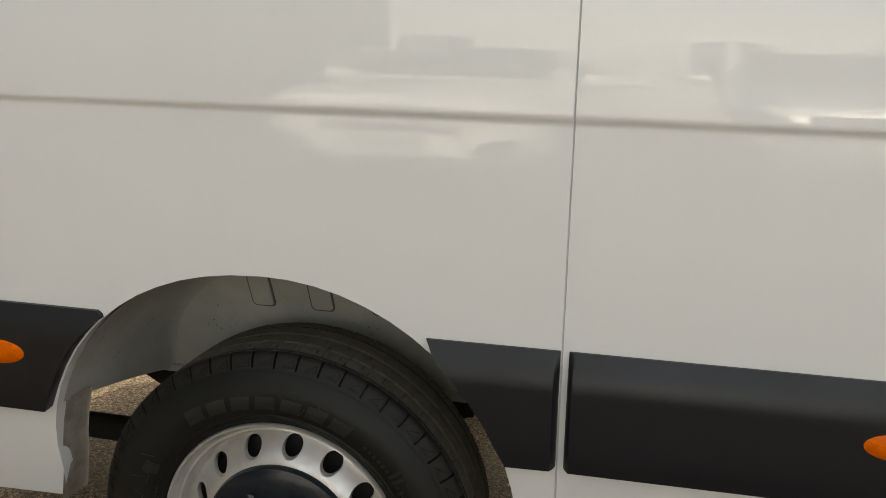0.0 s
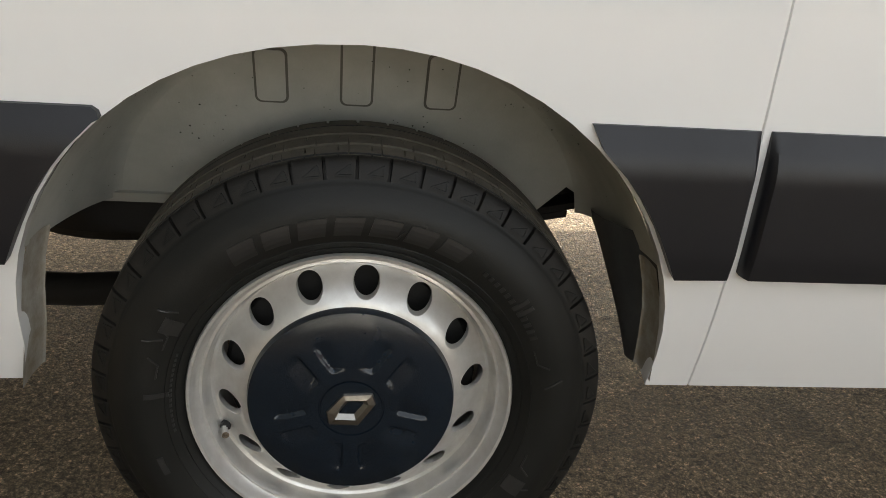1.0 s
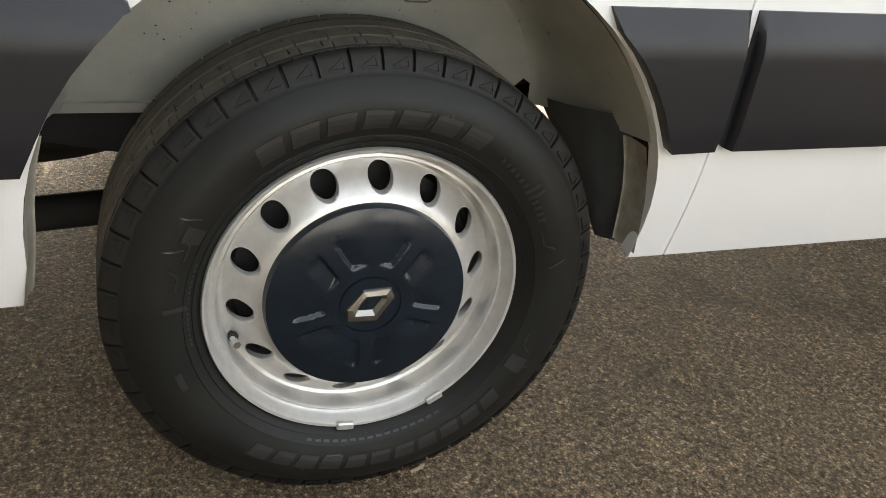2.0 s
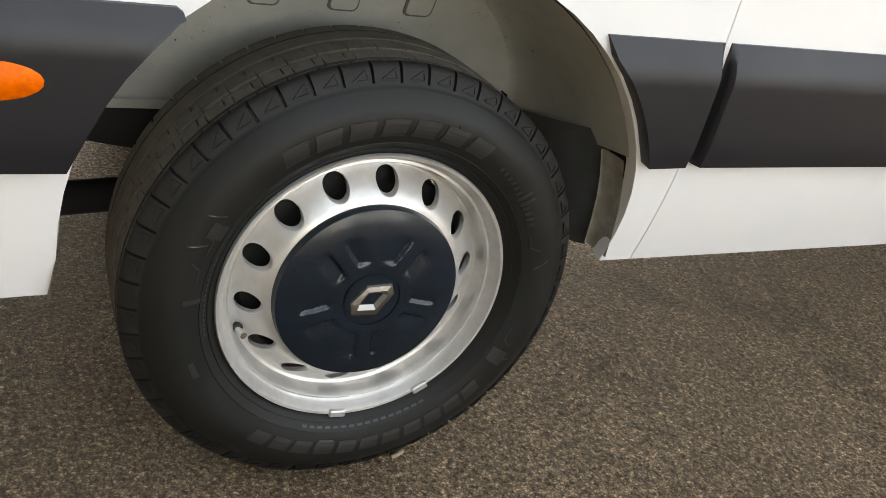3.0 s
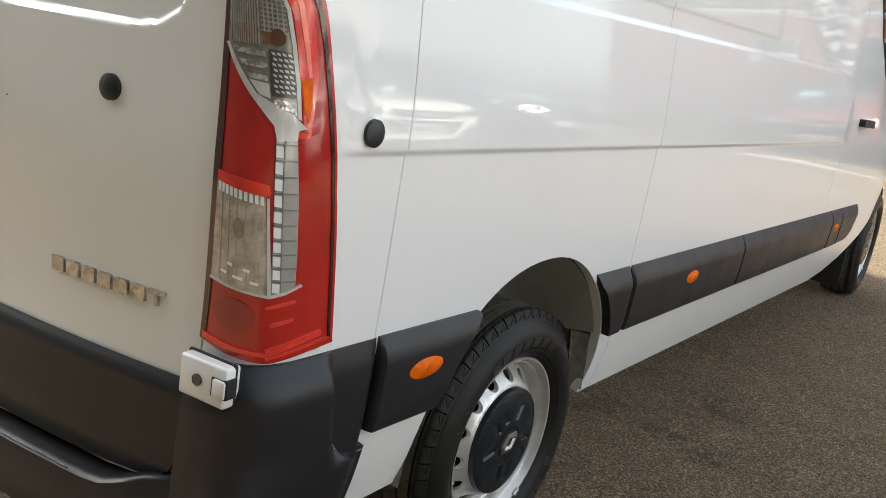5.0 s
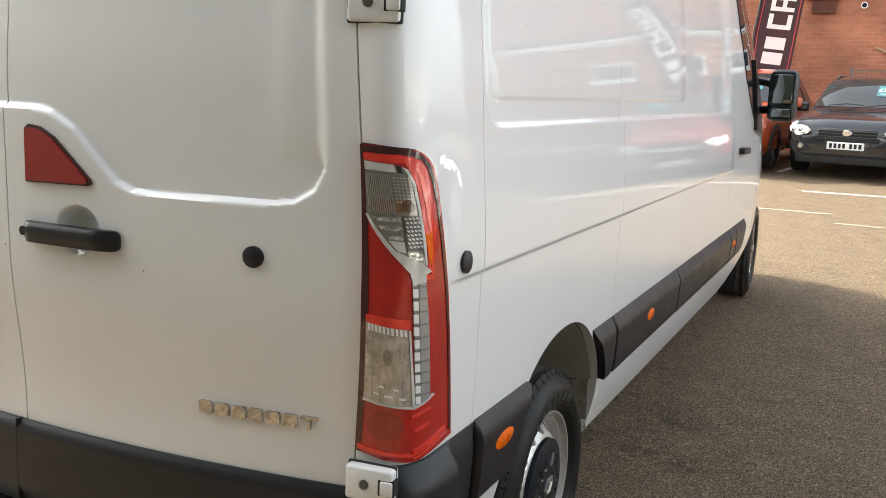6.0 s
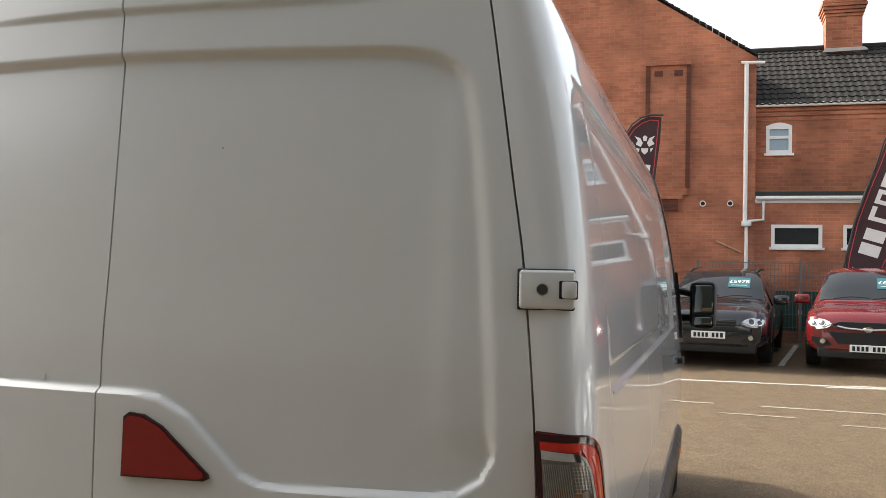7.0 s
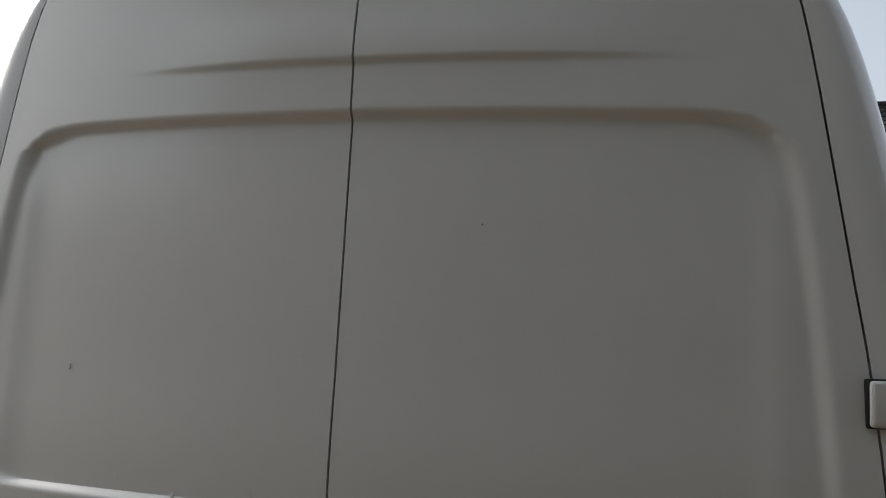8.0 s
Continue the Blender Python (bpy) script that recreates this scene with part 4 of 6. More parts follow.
for x0, y0, x1, y1, w in ((212, 998, 292, 984, 9), (218, 1048, 284, 1036, 10), (60, 1098, 205, 1124, 16), (205, 1112, 350, 1082, 20), (205, 1136, 366, 1106, 8)):
    lens([(x0, y0), (x1, y1), (x1, y1 + w * 0.7), (x0, y0 + w)], 0.0130, 0.008, "lens_streak", REDGLOW, lamp)
lens(disc_poly(140, 1030, 50, 45, 20), 0.0122, 0.008, "lens_shade", mat("shaded_red_lens", (0.30, 0.008, 0.006), 0.15, coat=0.8), lamp)

# cab: door glass, handle, mirror
win = [(2.80, 2.16), (2.84, 1.86), (3.05, 1.62), (3.28, 1.48), (3.50, 1.40), (4.2, 1.62), (4.1, 1.90), (3.6, 2.35), (3.2, 2.40), (2.9, 2.36)]
part("door_window", skin(win, van_side, span(2.8, 4.2, 0.06), span(1.3, 2.4, 0.06), 0.006, -0.01), GLASS, van, "dark door glass")
screen = [(3.55, 2.52), (4.35, 2.52), (4.4, 3.16), (3.5, 3.16)]
part("windscreen", skin(screen, van_side, span(3.4, 4.6, 0.08), span(2.5, 3.16, 0.08), 0.006, -0.01), GLASS, van, "dark windscreen")
part("cab_door_handle", skin(rounded(2.90, 3.10, 1.175, 1.212, 0.012), van_side, span(2.9, 3.1, 0.02), span(1.17, 1.22, 0.01), lambda u, h: 0.030 + 0.006 * smooth01((u - 2.9) / 0.03), 0.0), TRIM, van, "black door handle")
bm = boxed(1.050, 1.215, 3.44, 3.60, 1.355, 1.665, 0.045, 4)
door_mirror = part("door_mirror", bm, TRIM, van, "tall black door mirror")
part("mirror_glass", boxed(1.064, 1.201, 3.435, 3.445, 1.45, 1.648, 0.02, 3), MIRROR, door_mirror, "mirror glass")
part("mirror_glass", boxed(1.070, 1.195, 3.435, 3.445, 1.372, 1.44, 0.015, 3), MIRROR, door_mirror, "small wide-angle glass")
part("mirror_arm", tube([(0.95, 3.66, 1.60), (1.02, 3.60, 1.59), (1.09, 3.54, 1.575)], 0.026), TRIM, door_mirror)
part("mirror_arm", tube([(0.965, 3.66, 1.42), (1.02, 3.60, 1.42), (1.09, 3.54, 1.43)], 0.026), TRIM, door_mirror)
part("mirror_base", skin([(3.46, 1.36), (3.75, 1.40), (3.75, 1.72), (3.36, 1.80)], van_side, span(3.3, 3.8, 0.05), span(1.3, 1.8, 0.05), 0.02, 0.0), TRIM, door_mirror)

# wheel housings, underbody
def tub_x(z):
    return 0.695 - (0.68 - z) * 0.47


def liner(points, x0, depth, cy, cz, material=LINER, label="dust-grey wheel arch liner", name="arch_liner", tuck=0.02, floor=None, rise=0.0):
    """A strip from the arch edge inwards, drawn in towards the arch's middle by tuck."""
    bm = bmesh.new()
    n = 13
    rows = []
    for i in range(n):
        t = math.sin(i / (n - 1) * math.pi / 2)
        k = 1 - tuck * (1 - math.sqrt(max(0.0, 1 - t**2.6)))
        rows.append([bm.verts.new((x0 + (depth(cz + (z - cz) * k) - x0) * t, cy + (y - cy) * k, cz + (z - cz) * k)) for y, z in points])
    for a, b in zip(rows, rows[1:]):
        for j in range(len(points) - 1):
            bm.faces.new((a[j], a[j + 1], b[j + 1], b[j]))
    if floor:
        bmesh.ops.bisect_plane(bm, geom=bm.verts[:] + bm.edges[:] + bm.faces[:], dist=1e-6, plane_co=(0, 0, floor), plane_no=(rise, 0, -1), clear_outer=True)
    return part(name, bm, material, van, label)


TUCK = 0.10
house = liner([(-0.428, 0.36)] + REAR_ARCH + [(0.415, 0.36)], 0.960, tub_x, 0.0, 0.42, tuck=TUCK, floor=0.372, rise=0.196)
kk = 1 - TUCK
wall_poly = [(y * kk, 0.42 + (z - 0.42) * kk) for y, z in REAR_ARCH if z > 0.522] + [(0.34, 0.545), (0.30, 0.492), (-0.418 * kk, 0.492)]
on_tub = lambda y, z, o: (tub_x(z) + o, y, z)
tub = part("tub_wall", skin(wall_poly, on_tub, span(-0.44, 0.42, 0.03), span(0.44, 0.84, 0.03), 0.0, -0.006), LINER, house, "dust-grey inner wheel tub")
part("tub_flange", skin([(-0.40, 0.487), (0.295, 0.487), (0.295, 0.505), (-0.40, 0.505)], on_tub, span(-0.44, 0.42, 0.05), (), 0.012, -0.002), LINER, house)
def mirrored(ob):
    twin = bmesh.new()
    twin.from_mesh(ob.data)
    for v in twin.verts:
        v.co.x = 2 * XC - v.co.x
    bmesh.ops.reverse_faces(twin, faces=twin.faces[:])
    return twin


far_house = part("arch_liner", mirrored(house), LINER, van, "dust-grey wheel arch liner")
part("tub_wall", mirrored(tub), LINER, far_house, "dust-grey inner wheel tub")
liner([(3.87, 0.40)] + FRONT_ARCH + [(4.74, 0.40)], 0.90, lambda z: 0.55, 4.32, 0.42, UNDER, "black front wheel arch liner")
flap_f = boxed(0.60, 0.915, 3.84, 3.856, 0.19, 0.62, 0.006, 2)
bmesh.ops.rotate(flap_f, verts=flap_f.verts, cent=(0, 3.85, 0.62), matrix=Matrix.Rotation(radians(4), 3, "X"))
part("mud_flap", flap_f, UNDER, van, "black rubber mud flap")
# plate added inside the far wheel to stop sun under the van
part("sun_block_plate", boxed(-0.60, -0.588, -0.45, 0.40, 0.27, 0.52, 0.004, 1), UNDER, van, "added black plate keeping sun off the ground under the van")
# this rear flap is added to block sun reaching the ground beneath
part("mud_flap", boxed(-0.93, -0.42, -0.452, -0.440, 0.13, 0.56, 0.004, 1), UNDER, van, "black rubber mud flap")
for ty in (-0.126, -0.005, 0.117):
    ztop = 0.42 + kk * 0.412 * math.sqrt(1 - (ty / 0.42 / kk) ** 2)
    outer, inner = rounded(ty - 0.024, ty + 0.024, 0.682, ztop, 0.010, 4), rounded(ty - 0.0205, ty + 0.0205, 0.6855, ztop - 0.003, 0.008, 4)
    # dark outline plate stands in for shade in the crease round each tab
    part("liner_tab", skin(outer, on_tub, (), span(0.68, 0.84, 0.02), 0.0030, -0.002), mat("liner_groove_shade", (0.12, 0.115, 0.10), 0.8), house)
    part("liner_tab", skin(inner, on_tub, (), span(0.68, 0.84, 0.02), 0.0055, -0.002), LINER, house, "embossed drain tab")
flap = bmesh.new()
corners = [Vector(p) for p in ((0.60, 0.388, 0.505), (0.90, 0.398, 0.575), (0.868, 0.427, 0.356), (0.78, 0.446, 0.332))]
fv = [[flap.verts.new(corners[0].lerp(corners[1], t).lerp(corners[3].lerp(corners[2], t), s) - Vector((0, 0.02 * math.sin(math.pi * t), 0))) for t in (0, 0.25, 0.5, 0.75, 1)] for s in (0, 0.25, 0.5, 0.75, 1)]
for a, b in zip(fv, fv[1:]):
    for k in range(4):
        flap.faces.new((a[k], a[k + 1], b[k + 1], b[k]))
part("splash_flap", flap, mat("grey_splash_guard", (0.10, 0.103, 0.105), 0.8, var=0.4, scale=15, grain=0.3, gscale=200), van, "dusty dark splash guard")
foot_f = [(0.4145, 0.352), (0.4145, 0.42)] + [(y, z) for y, z in reversed(REAR_ARCH) if y > 0 and 0.43 < z < 0.585]
foot_r = [(-0.428, 0.352), (-0.419, 0.42)] + [(y, z) for y, z in REAR_ARCH if y < 0 and 0.43 < z < 0.60]
liner(foot_f, 0.945, lambda z: 0.892, 0.0, 0.42, DIRTY, "dirty folded panel edge", "panel_return", floor=0.374)
liner(foot_r, 0.950, lambda z: 0.884, 0.0, 0.42, DIRTY, "dirty folded panel edge", "panel_return")
part("underbody", boxed(-0.62, 0.62, 0.74, 4.5, 0.34, 0.62, 0.03), UNDER, van, "dark underbody")
# boxes added below the floor to shade the ground under the van
for mx, mz in ((0.28, 0.19), (-0.86, 0.28)):
    part("under_shade_box", boxed(mx, mx + 0.32, 0.62, 3.78, mz, 0.48, 0.03, 2), UNDER, van, "added dark box keeping light from under the van")
part("fuel_tank", boxed(-0.34, 0.50, 0.80, 2.0, 0.235, 0.42, 0.05, 3), UNDER, van, "black fuel tank")
spare = part("spare_wheel", lathe([(0.0, 0.24), (0.29, 0.24), (0.32, 0.27), (0.32, 0.40), (0.29, 0.43), (0, 0.43)], 32, "z"), UNDER, van, "dark spare wheel")
spare.location = (-0.07, -0.50, 0.0)
part("underbody", boxed(-0.52, 0.58, -0.90, 0.70, 0.60, 0.74, 0.03), UNDER, van, "dark load floor")
for rx0 in (-0.36, 0.38):
    part("chassis_rail", boxed(rx0, rx0 + 0.08, -0.92, 0.72, 0.46, 0.61, 0.012), UNDER, van, "black chassis rail")
for bx0 in (-0.48, 0.36):
    bm = bmesh.new()
    ends = [[bm.verts.new((x, y, z)) for y, z in ((-0.52, 0.605), (-0.50, 0.475), (-0.42, 0.430), (-0.25, 0.398), (0.18, 0.398), (0.28, 0.45), (0.31, 0.605))] for x in (bx0, bx0 + 0.22)]
    for k in range(7):
        bm.faces.new((ends[0][k], ends[0][(k + 1) % 7], ends[1][(k + 1) % 7], ends[1][k]))
    bm.faces.new(ends[0])
    bm.faces.new(ends[1][::-1])
    part("axle_bracket", bm, UNDER, van, "black bracket above the axle", smooth=False)
part("exhaust_pipe", tube([(0.31, -0.95, 0.175), (0.31, -0.55, 0.170), (0.30, -0.20, 0.19), (0.06, 0.25, 0.28), (-0.15, 0.70, 0.36)], 0.034, 12), UNDER, van, "dark exhaust pipe")
part("rear_axle", tube([(-0.80, 0, 0.33), (0.85, 0, 0.33)], 0.045, 14), UNDER, van, "beam axle")
for side in (-1, 1):
    for drop, reach in ((0.0, 0.66), (-0.014, 0.38), (-0.028, 0.26)):
        bm = bmesh.new()
        rows = []
        for i in range(25):
            y = -reach + 2 * reach * i / 24
            z = 0.405 + drop + 0.100 * (abs(y) / 0.6) ** 1.5
            rows.append([bm.verts.new((XC + side * 0.42 + dx, y, z + dz)) for dx, dz in ((-0.035, 0), (0.035, 0), (0.035, 0.012), (-0.035, 0.012))])
        for a, b in zip(rows, rows[1:]):
            for k in range(4):
                bm.faces.new((a[k], a[(k + 1) % 4], b[(k + 1) % 4], b[k]))
        bm.faces.new(rows[0][::-1])
        bm.faces.new(rows[-1])
        part("leaf_spring", bm, UNDER, van, "black leaf of the rear spring", smooth=False)
    part("spring_clamp", boxed(XC + side * 0.42 - 0.05, XC + side * 0.42 + 0.05, -0.06, 0.06, 0.36, 0.44, 0.008), UNDER, van)


# ---- wheels ----
def build_wheel():
    prof = [(0.190, -0.18), (0.205, -0.18), (0.2205, -0.17), (0.205, -0.15), (0.19, -0.12), (0.205, -0.03), (0.2205, -0.012), (0.2218, -0.003), (0.2200, 0.0012), (0.2160, 0.0005), (0.2130, -0.0055), (0.2098, -0.0160), (0.2060, -0.0200),
            (0.2022, -0.0188), (0.1992, -0.0230), (0.1972, -0.0360), (0.1945, -0.0455), (0.1905, -0.0480), (0.1885, -0.0475)]
    rim = part("wheel", lathe(prof, 96), STEEL, None, "silver steel wheel with round holes")
    # pierced disc
    bm = bmesh.new()
    n, rh, hr = 14, 0.1685, 0.0178
    xr = [(0.130, -0.008), (0.143, -0.009), (0.150, -0.012), (0.160, -0.021), (0.170, -0.032), (0.180, -0.042), (0.1885, -0.0475), (0.20, -0.05)]
    fx = lambda r: curve_at(xr, r)[0]
    for s in range(n):
        a0 = 2 * math.pi * s / n + 0.135
        half = math.pi / n
        loop = []
        for i in range(32):
            t = 2 * math.pi * i / 32
            c, sn = math.cos(t), math.sin(t)
            k = 1 / max(abs(c), abs(sn))
            loop.append(((c * k * half, rh + sn * k * (0.020 if sn * k > 0 else 0.0285)), (c * hr / rh, rh + sn * hr)))
        put = lambda a, r, dx=0.0: bm.verts.new((fx(r) + dx, r * math.cos(a0 + a), r * math.sin(a0 + a)))
        rings = []
        for k in (0, 0.5, 0.82, 1.0):
            rings.append([put(o[0] + (q[0] - o[0]) * k, o[1] + (q[1] - o[1]) * k, 0.0) for o, q in loop])
        rings.append([put(q[0] * 0.94, rh + (q[1] - rh) * 0.94, -0.0035) for o, q in loop])
        rings.append([put(q[0] * 0.94, rh + (q[1] - rh) * 0.94, -0.012) for o, q in loop])
        for a, b in zip(rings, rings[1:]):
            for i in range(32):
                bm.faces.new((a[i], a[(i + 1) % 32], b[(i + 1) % 32], b[i]))
    bmesh.ops.remove_doubles(bm, verts=bm.verts, dist=2e-4)
    part("wheel_disc", bm, STEEL, rim)
    part("wheel_hub", lathe([(0.0, -0.012), (0.141, -0.012), (0.141, -0.03)], 48), STEEL, rim)
    part("brake_drum", lathe([(0.0, -0.075), (0.172, -0.075), (0.178, -0.085), (0.178, -0.15)], 48), UNDER, rim, "dark brake drum")
    # hub cap with five pressed arms
    bm = bmesh.new()
    rr = [0.0, 0.015, 0.030, 0.0412, 0.0418, 0.0438, 0.0444] + [0.0444 + 0.0022 * i for i in range(1, 38)] + [0.128, 0.132, 0.136, 0.139, 0.141, 0.1415, 0.141]
    seg = 320
    rings = []
    for j, r in enumerate(rr):
        ring = []
        for i in range(seg):
            a = 2 * math.pi * i / seg
            x = 0.016 - 0.013 * (r / 0.1415) ** 4
            if 0.0415 < r < 0.0440:
                x -= 0.0022
            if r > 0.139:
                x = 0.0025 - 0.012 * (r - 0.139) / 0.0025
            if j == len(rr) - 1:
                x = -0.012
            w = (a - 0.32) % (2 * math.pi / 5) - math.pi / 5
            q = abs(w) * r - 0.0140 - 0.06 * max(0.0, r - 0.082)
            groove = max(0.0, 1 - q / 0.024) if q > 0 else max(0.0, 1 + q / 0.005)
            x -= 0.0050 * groove * smooth01((r - 0.058) / 0.008) * smooth01((0.110 - r) / 0.012)
            ring.append(bm.verts.new((x, r * math.cos(a), r * math.sin(a))))
        rings.append(ring)
    for a, b in zip(rings, rings[1:]):
        for i in range(seg):
            bm.faces.new((a[i], a[(i + 1) % seg], b[(i + 1) % seg], b[i]))
    bmesh.ops.remove_doubles(bm, verts=bm.verts, dist=1e-6)
    cap = part("hub_cap", bm, CAPS, rim, "navy-black plastic centre cap")
    # plain open rhombus badge
    bm = bmesh.new()
    outer = [(-0.0335, -0.0045), (-0.0110, 0.0235), (0.0280, 0.0250), (0.0335, 0.0095), (0.0100, -0.0255), (-0.0300, -0.0240)]
    inn = [(-0.0170, -0.0066), (-0.0050, 0.0105), (0.0150, 0.0110), (0.0158, 0.0085), (0.0040, -0.0080), (-0.0160, -0.0076)]
    lv = [[bm.verts.new((0.016, *p)) for p in outer], [bm.verts.new((0.0195, p[0] * 0.96, p[1] * 0.96)) for p in outer], [bm.verts.new((0.0215, *p)) for p in [((a[0] * 0.6 + b[0] * 0.4), (a[1] * 0.6 + b[1] * 0.4)) for a, b in zip(inn, outer)]], [bm.verts.new((0.0165, p[0], p[1])) for p in inn]]
    for a, b in zip(lv, lv[1:]):
        for i in range(6):
            try:
                bm.faces.new((a[i], a[(i + 1) % 6], b[(i + 1) % 6], b[i]))
            except ValueError:
                pass
    part("cap_badge", bm, mat("dull_chrome", (0.36, 0.345, 0.32), 0.36, metal=1.0, var=0.2, scale=60), cap, "dull chrome rhombus emblem", smooth=False)
    # valve
    va = radians(202)
    vy, vz = 0.191 * math.cos(va), 0.191 * math.sin(va)
    part("valve", tube([(-0.045, vy, vz), (-0.030, vy * 0.99, vz * 0.99), (-0.018, vy * 0.975, vz * 0.975)], 0.0052, 10), CHROME, rim, "metal tyre valve")
    part("valve_stem", tube([(-0.052, vy, vz), (-0.040, vy * 0.99, vz * 0.99)], 0.0075, 10), UNDER, rim)
    for wa in (-95, -58):
        bm = boxed(-0.004, 0.0055, -0.013, 0.013, -0.006, 0.006, 0.002, 1)
        bmesh.ops.transform(bm, matrix=Matrix.Rotation(radians(wa), 4, "X") @ Matrix.Rotation(radians(90), 4, "X") @ Matrix.Translation((0, 0, -0.2185)), verts=bm.verts)
        part("balance_weight", bm, STEEL, rim, "clip-on balance weight")
    # tyre: sidewall rows, then tread rows with grooves and shoulder slots
    side = [(0.2165, -0.010), (0.2195, -0.006), (0.2255, -0.002), (0.228, 0.003), (0.2325, 0.0065), (0.2335, 0.0055), (0.2445, 0.0155), (0.2455, 0.0145), (0.262, 0.0220), (0.275, 0.0238), (0.288, 0.0222), (0.298, 0.0182), (0.3075, 0.0126), (0.3150, 0.0072), (0.3180, 0.0046), (0.3192, 0.0028), (0.3225, 0.0010)]
    tread = [(0.0012, 0.3222), (-0.0008, 0.3268), (-0.0045, 0.3340), (-0.0080, 0.3395), (-0.0120, 0.3436), (-0.0165, 0.3455)]
    tread += [(x, 0.3465 - 0.0025 * ((x + 0.087) / 0.09) ** 2) for x in (-0.0200, -0.0230, -0.0255, -0.0260, -0.0320, -0.0325, -0.040, -0.052, -0.0605, -0.0610, -0.0690, -0.0695, -0.078, -0.088, -0.098, -0.1040, -0.1045, -0.112, -0.1125, -0.13, -0.1465, -0.147, -0.1505, -0.151, -0.165, -0.174)]
    tread += [(-0.181, 0.3430), (-0.187, 0.335), (-0.191, 0.322)]
    grooves = ((-0.0260, -0.0320), (-0.0610, -0.0690), (-0.1045, -0.112), (-0.147, -0.1505))
    pitches = 52
    steps = (0.0, 0.020, 0.088, 0.108, 0.20, 0.30, 0.312, 0.335, 0.347, 0.48, 0.60, 0.612, 0.64, 0.652, 0.80, 0.90)
    per = len(steps)
    seg = pitches * per
    bm = bmesh.new()
    rings = []
    bm2 = bmesh.new()
    rings2 = []
    for i in range(seg):
        k = i % per
        a = 2 * math.pi * (i // per + steps[k]) / pitches
        c, s = math.cos(a), math.sin(a)
        rings.append([bm.verts.new((x, r * c, r * s)) for r, x in side])
        ring = []
        for x, r in tread:
            if any(g1 - 1e-6 <= x <= g0 + 1e-6 for g0, g1 in grooves):
                r -= 0.011
            if k in (1, 2) and ((x > -0.018 and r > 0.325) or x < -0.165):
                if x > -0.018:
                    x -= 0.0050
                r -= 0.0065
            if k in (6, 7) and (-0.0325 >= x > -0.045 or -0.0695 >= x > -0.080):
                r -= 0.006
            if k in (11, 12) and (-0.050 > x > -0.0610 or -0.019 > x > -0.0258 or -0.095 > x > -0.1045):
                r -= 0.006
            ring.append(bm2.verts.new((x, r * c, r * s)))
        rings2.append(ring)
    for rg, b in ((rings, bm), (rings2, bm2)):
        for i in range(seg):
            p, q = rg[i], rg[(i + 1) % seg]
            for k in range(len(p) - 1):
                b.faces.new((p[k], q[k], q[k + 1], p[k + 1]))
    tyre = part("tyre", bm, RUBBER, rim, "black road tyre with dusty tread")
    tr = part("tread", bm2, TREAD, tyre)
    tr.data.materials.append(SHOULDER)
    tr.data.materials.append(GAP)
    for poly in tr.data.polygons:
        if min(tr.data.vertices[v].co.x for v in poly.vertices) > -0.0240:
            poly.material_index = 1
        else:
            # groove floors coloured near-black, adding to the shade inside them
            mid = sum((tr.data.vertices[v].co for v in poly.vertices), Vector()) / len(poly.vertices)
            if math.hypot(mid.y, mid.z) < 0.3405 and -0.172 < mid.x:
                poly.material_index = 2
    back = [(0.318, -0.186), (0.30, -0.195), (0.27, -0.2), (0.24, -0.19), (0.2205, -0.178)]
    part("inner_sidewall", lathe(back, 64), RUBBER, tyre)
    side_x_at = lambda r: curve_at([(q, w) for q, w in side if 0.2255 < q < 0.314], r)[0]

    def on_tyre(a, r, off):
        return (side_x_at(r) + off, r * math.sin(a), r * math.cos(a))

    # small raised marks between the shoulder slots
    for i in range(pitches):
        a0 = math.pi / 2 - 2 * math.pi * i / pitches
        bm = bmesh.new()
        w = 2 * math.pi / pitches
        pts = [(0.28 * w, 0.3275), (0.80 * w, 0.3270), (0.74 * w, 0.3385)]
        for (ua, ra), (ub, rb) in zip(pts, pts[1:] + pts[:1]):
            d = Vector(((ub - ua) * 0.32, rb - ra)).normalized()
            ox, oy = -d.y * 0.0009 / 0.32, d.x * 0.0009
            q = []
            for off in (0.0018, -0.003):
                for u, r in ((ua + ox, ra + oy), (ub + ox, rb + oy), (ub - ox, rb - oy), (ua - ox, ra - oy)):
                    q.append(bm.verts.new((-0.0010 - (r - 0.3275) * 0.57 + off, r * math.cos(a0 - u), r * math.sin(a0 - u))))
            bm.faces.new(q[:4])
            for k in range(4):
                bm.faces.new((q[k], q[(k + 1) % 4], q[4 + (k + 1) % 4], q[4 + k]))
        part("shoulder_mark", bm, RUBBER, tyre, smooth=False)
    # raised lettering areas kept as plain blocks
    blocks = []
    for i in range(7):
        blocks.append((-31 + i * 9.6, 7.4, 0.2565, 0.2815))
    for i in range(11):
        blocks.append((133 + i * 8.0, 6.3, 0.2590, 0.2800))
    blocks += [(-62, 5.0, 0.247, 0.272), (52, 1.2, 0.258, 0.282), (54.5, 1.2, 0.258, 0.282), (118, 5.5, 0.250, 0.276), (-86, 1.6, 0.24, 0.27), (-110, 6.0, 0.262, 0.270)]
    for i in range(12):
        blocks.append((38 + i * 2.3, 1.2, 0.262 - 0.0004 * i, 0.268))
    for i in range(16):
        blocks.append((150 + i * 3.2, 2.0, 0.2370, 0.2400))
        blocks.append((-100 + i * 1.9, 1.2, 0.2370, 0.2395))
    for ac, aw, r0, r1 in blocks:
        a, h = radians(ac), radians(aw) / 2
        skew = 0.010 if aw > 6 else 0.0
        poly = [(a - h - skew, r0), (a + h - skew, r0), (a + h + skew, r1), (a - h + skew, r1)]
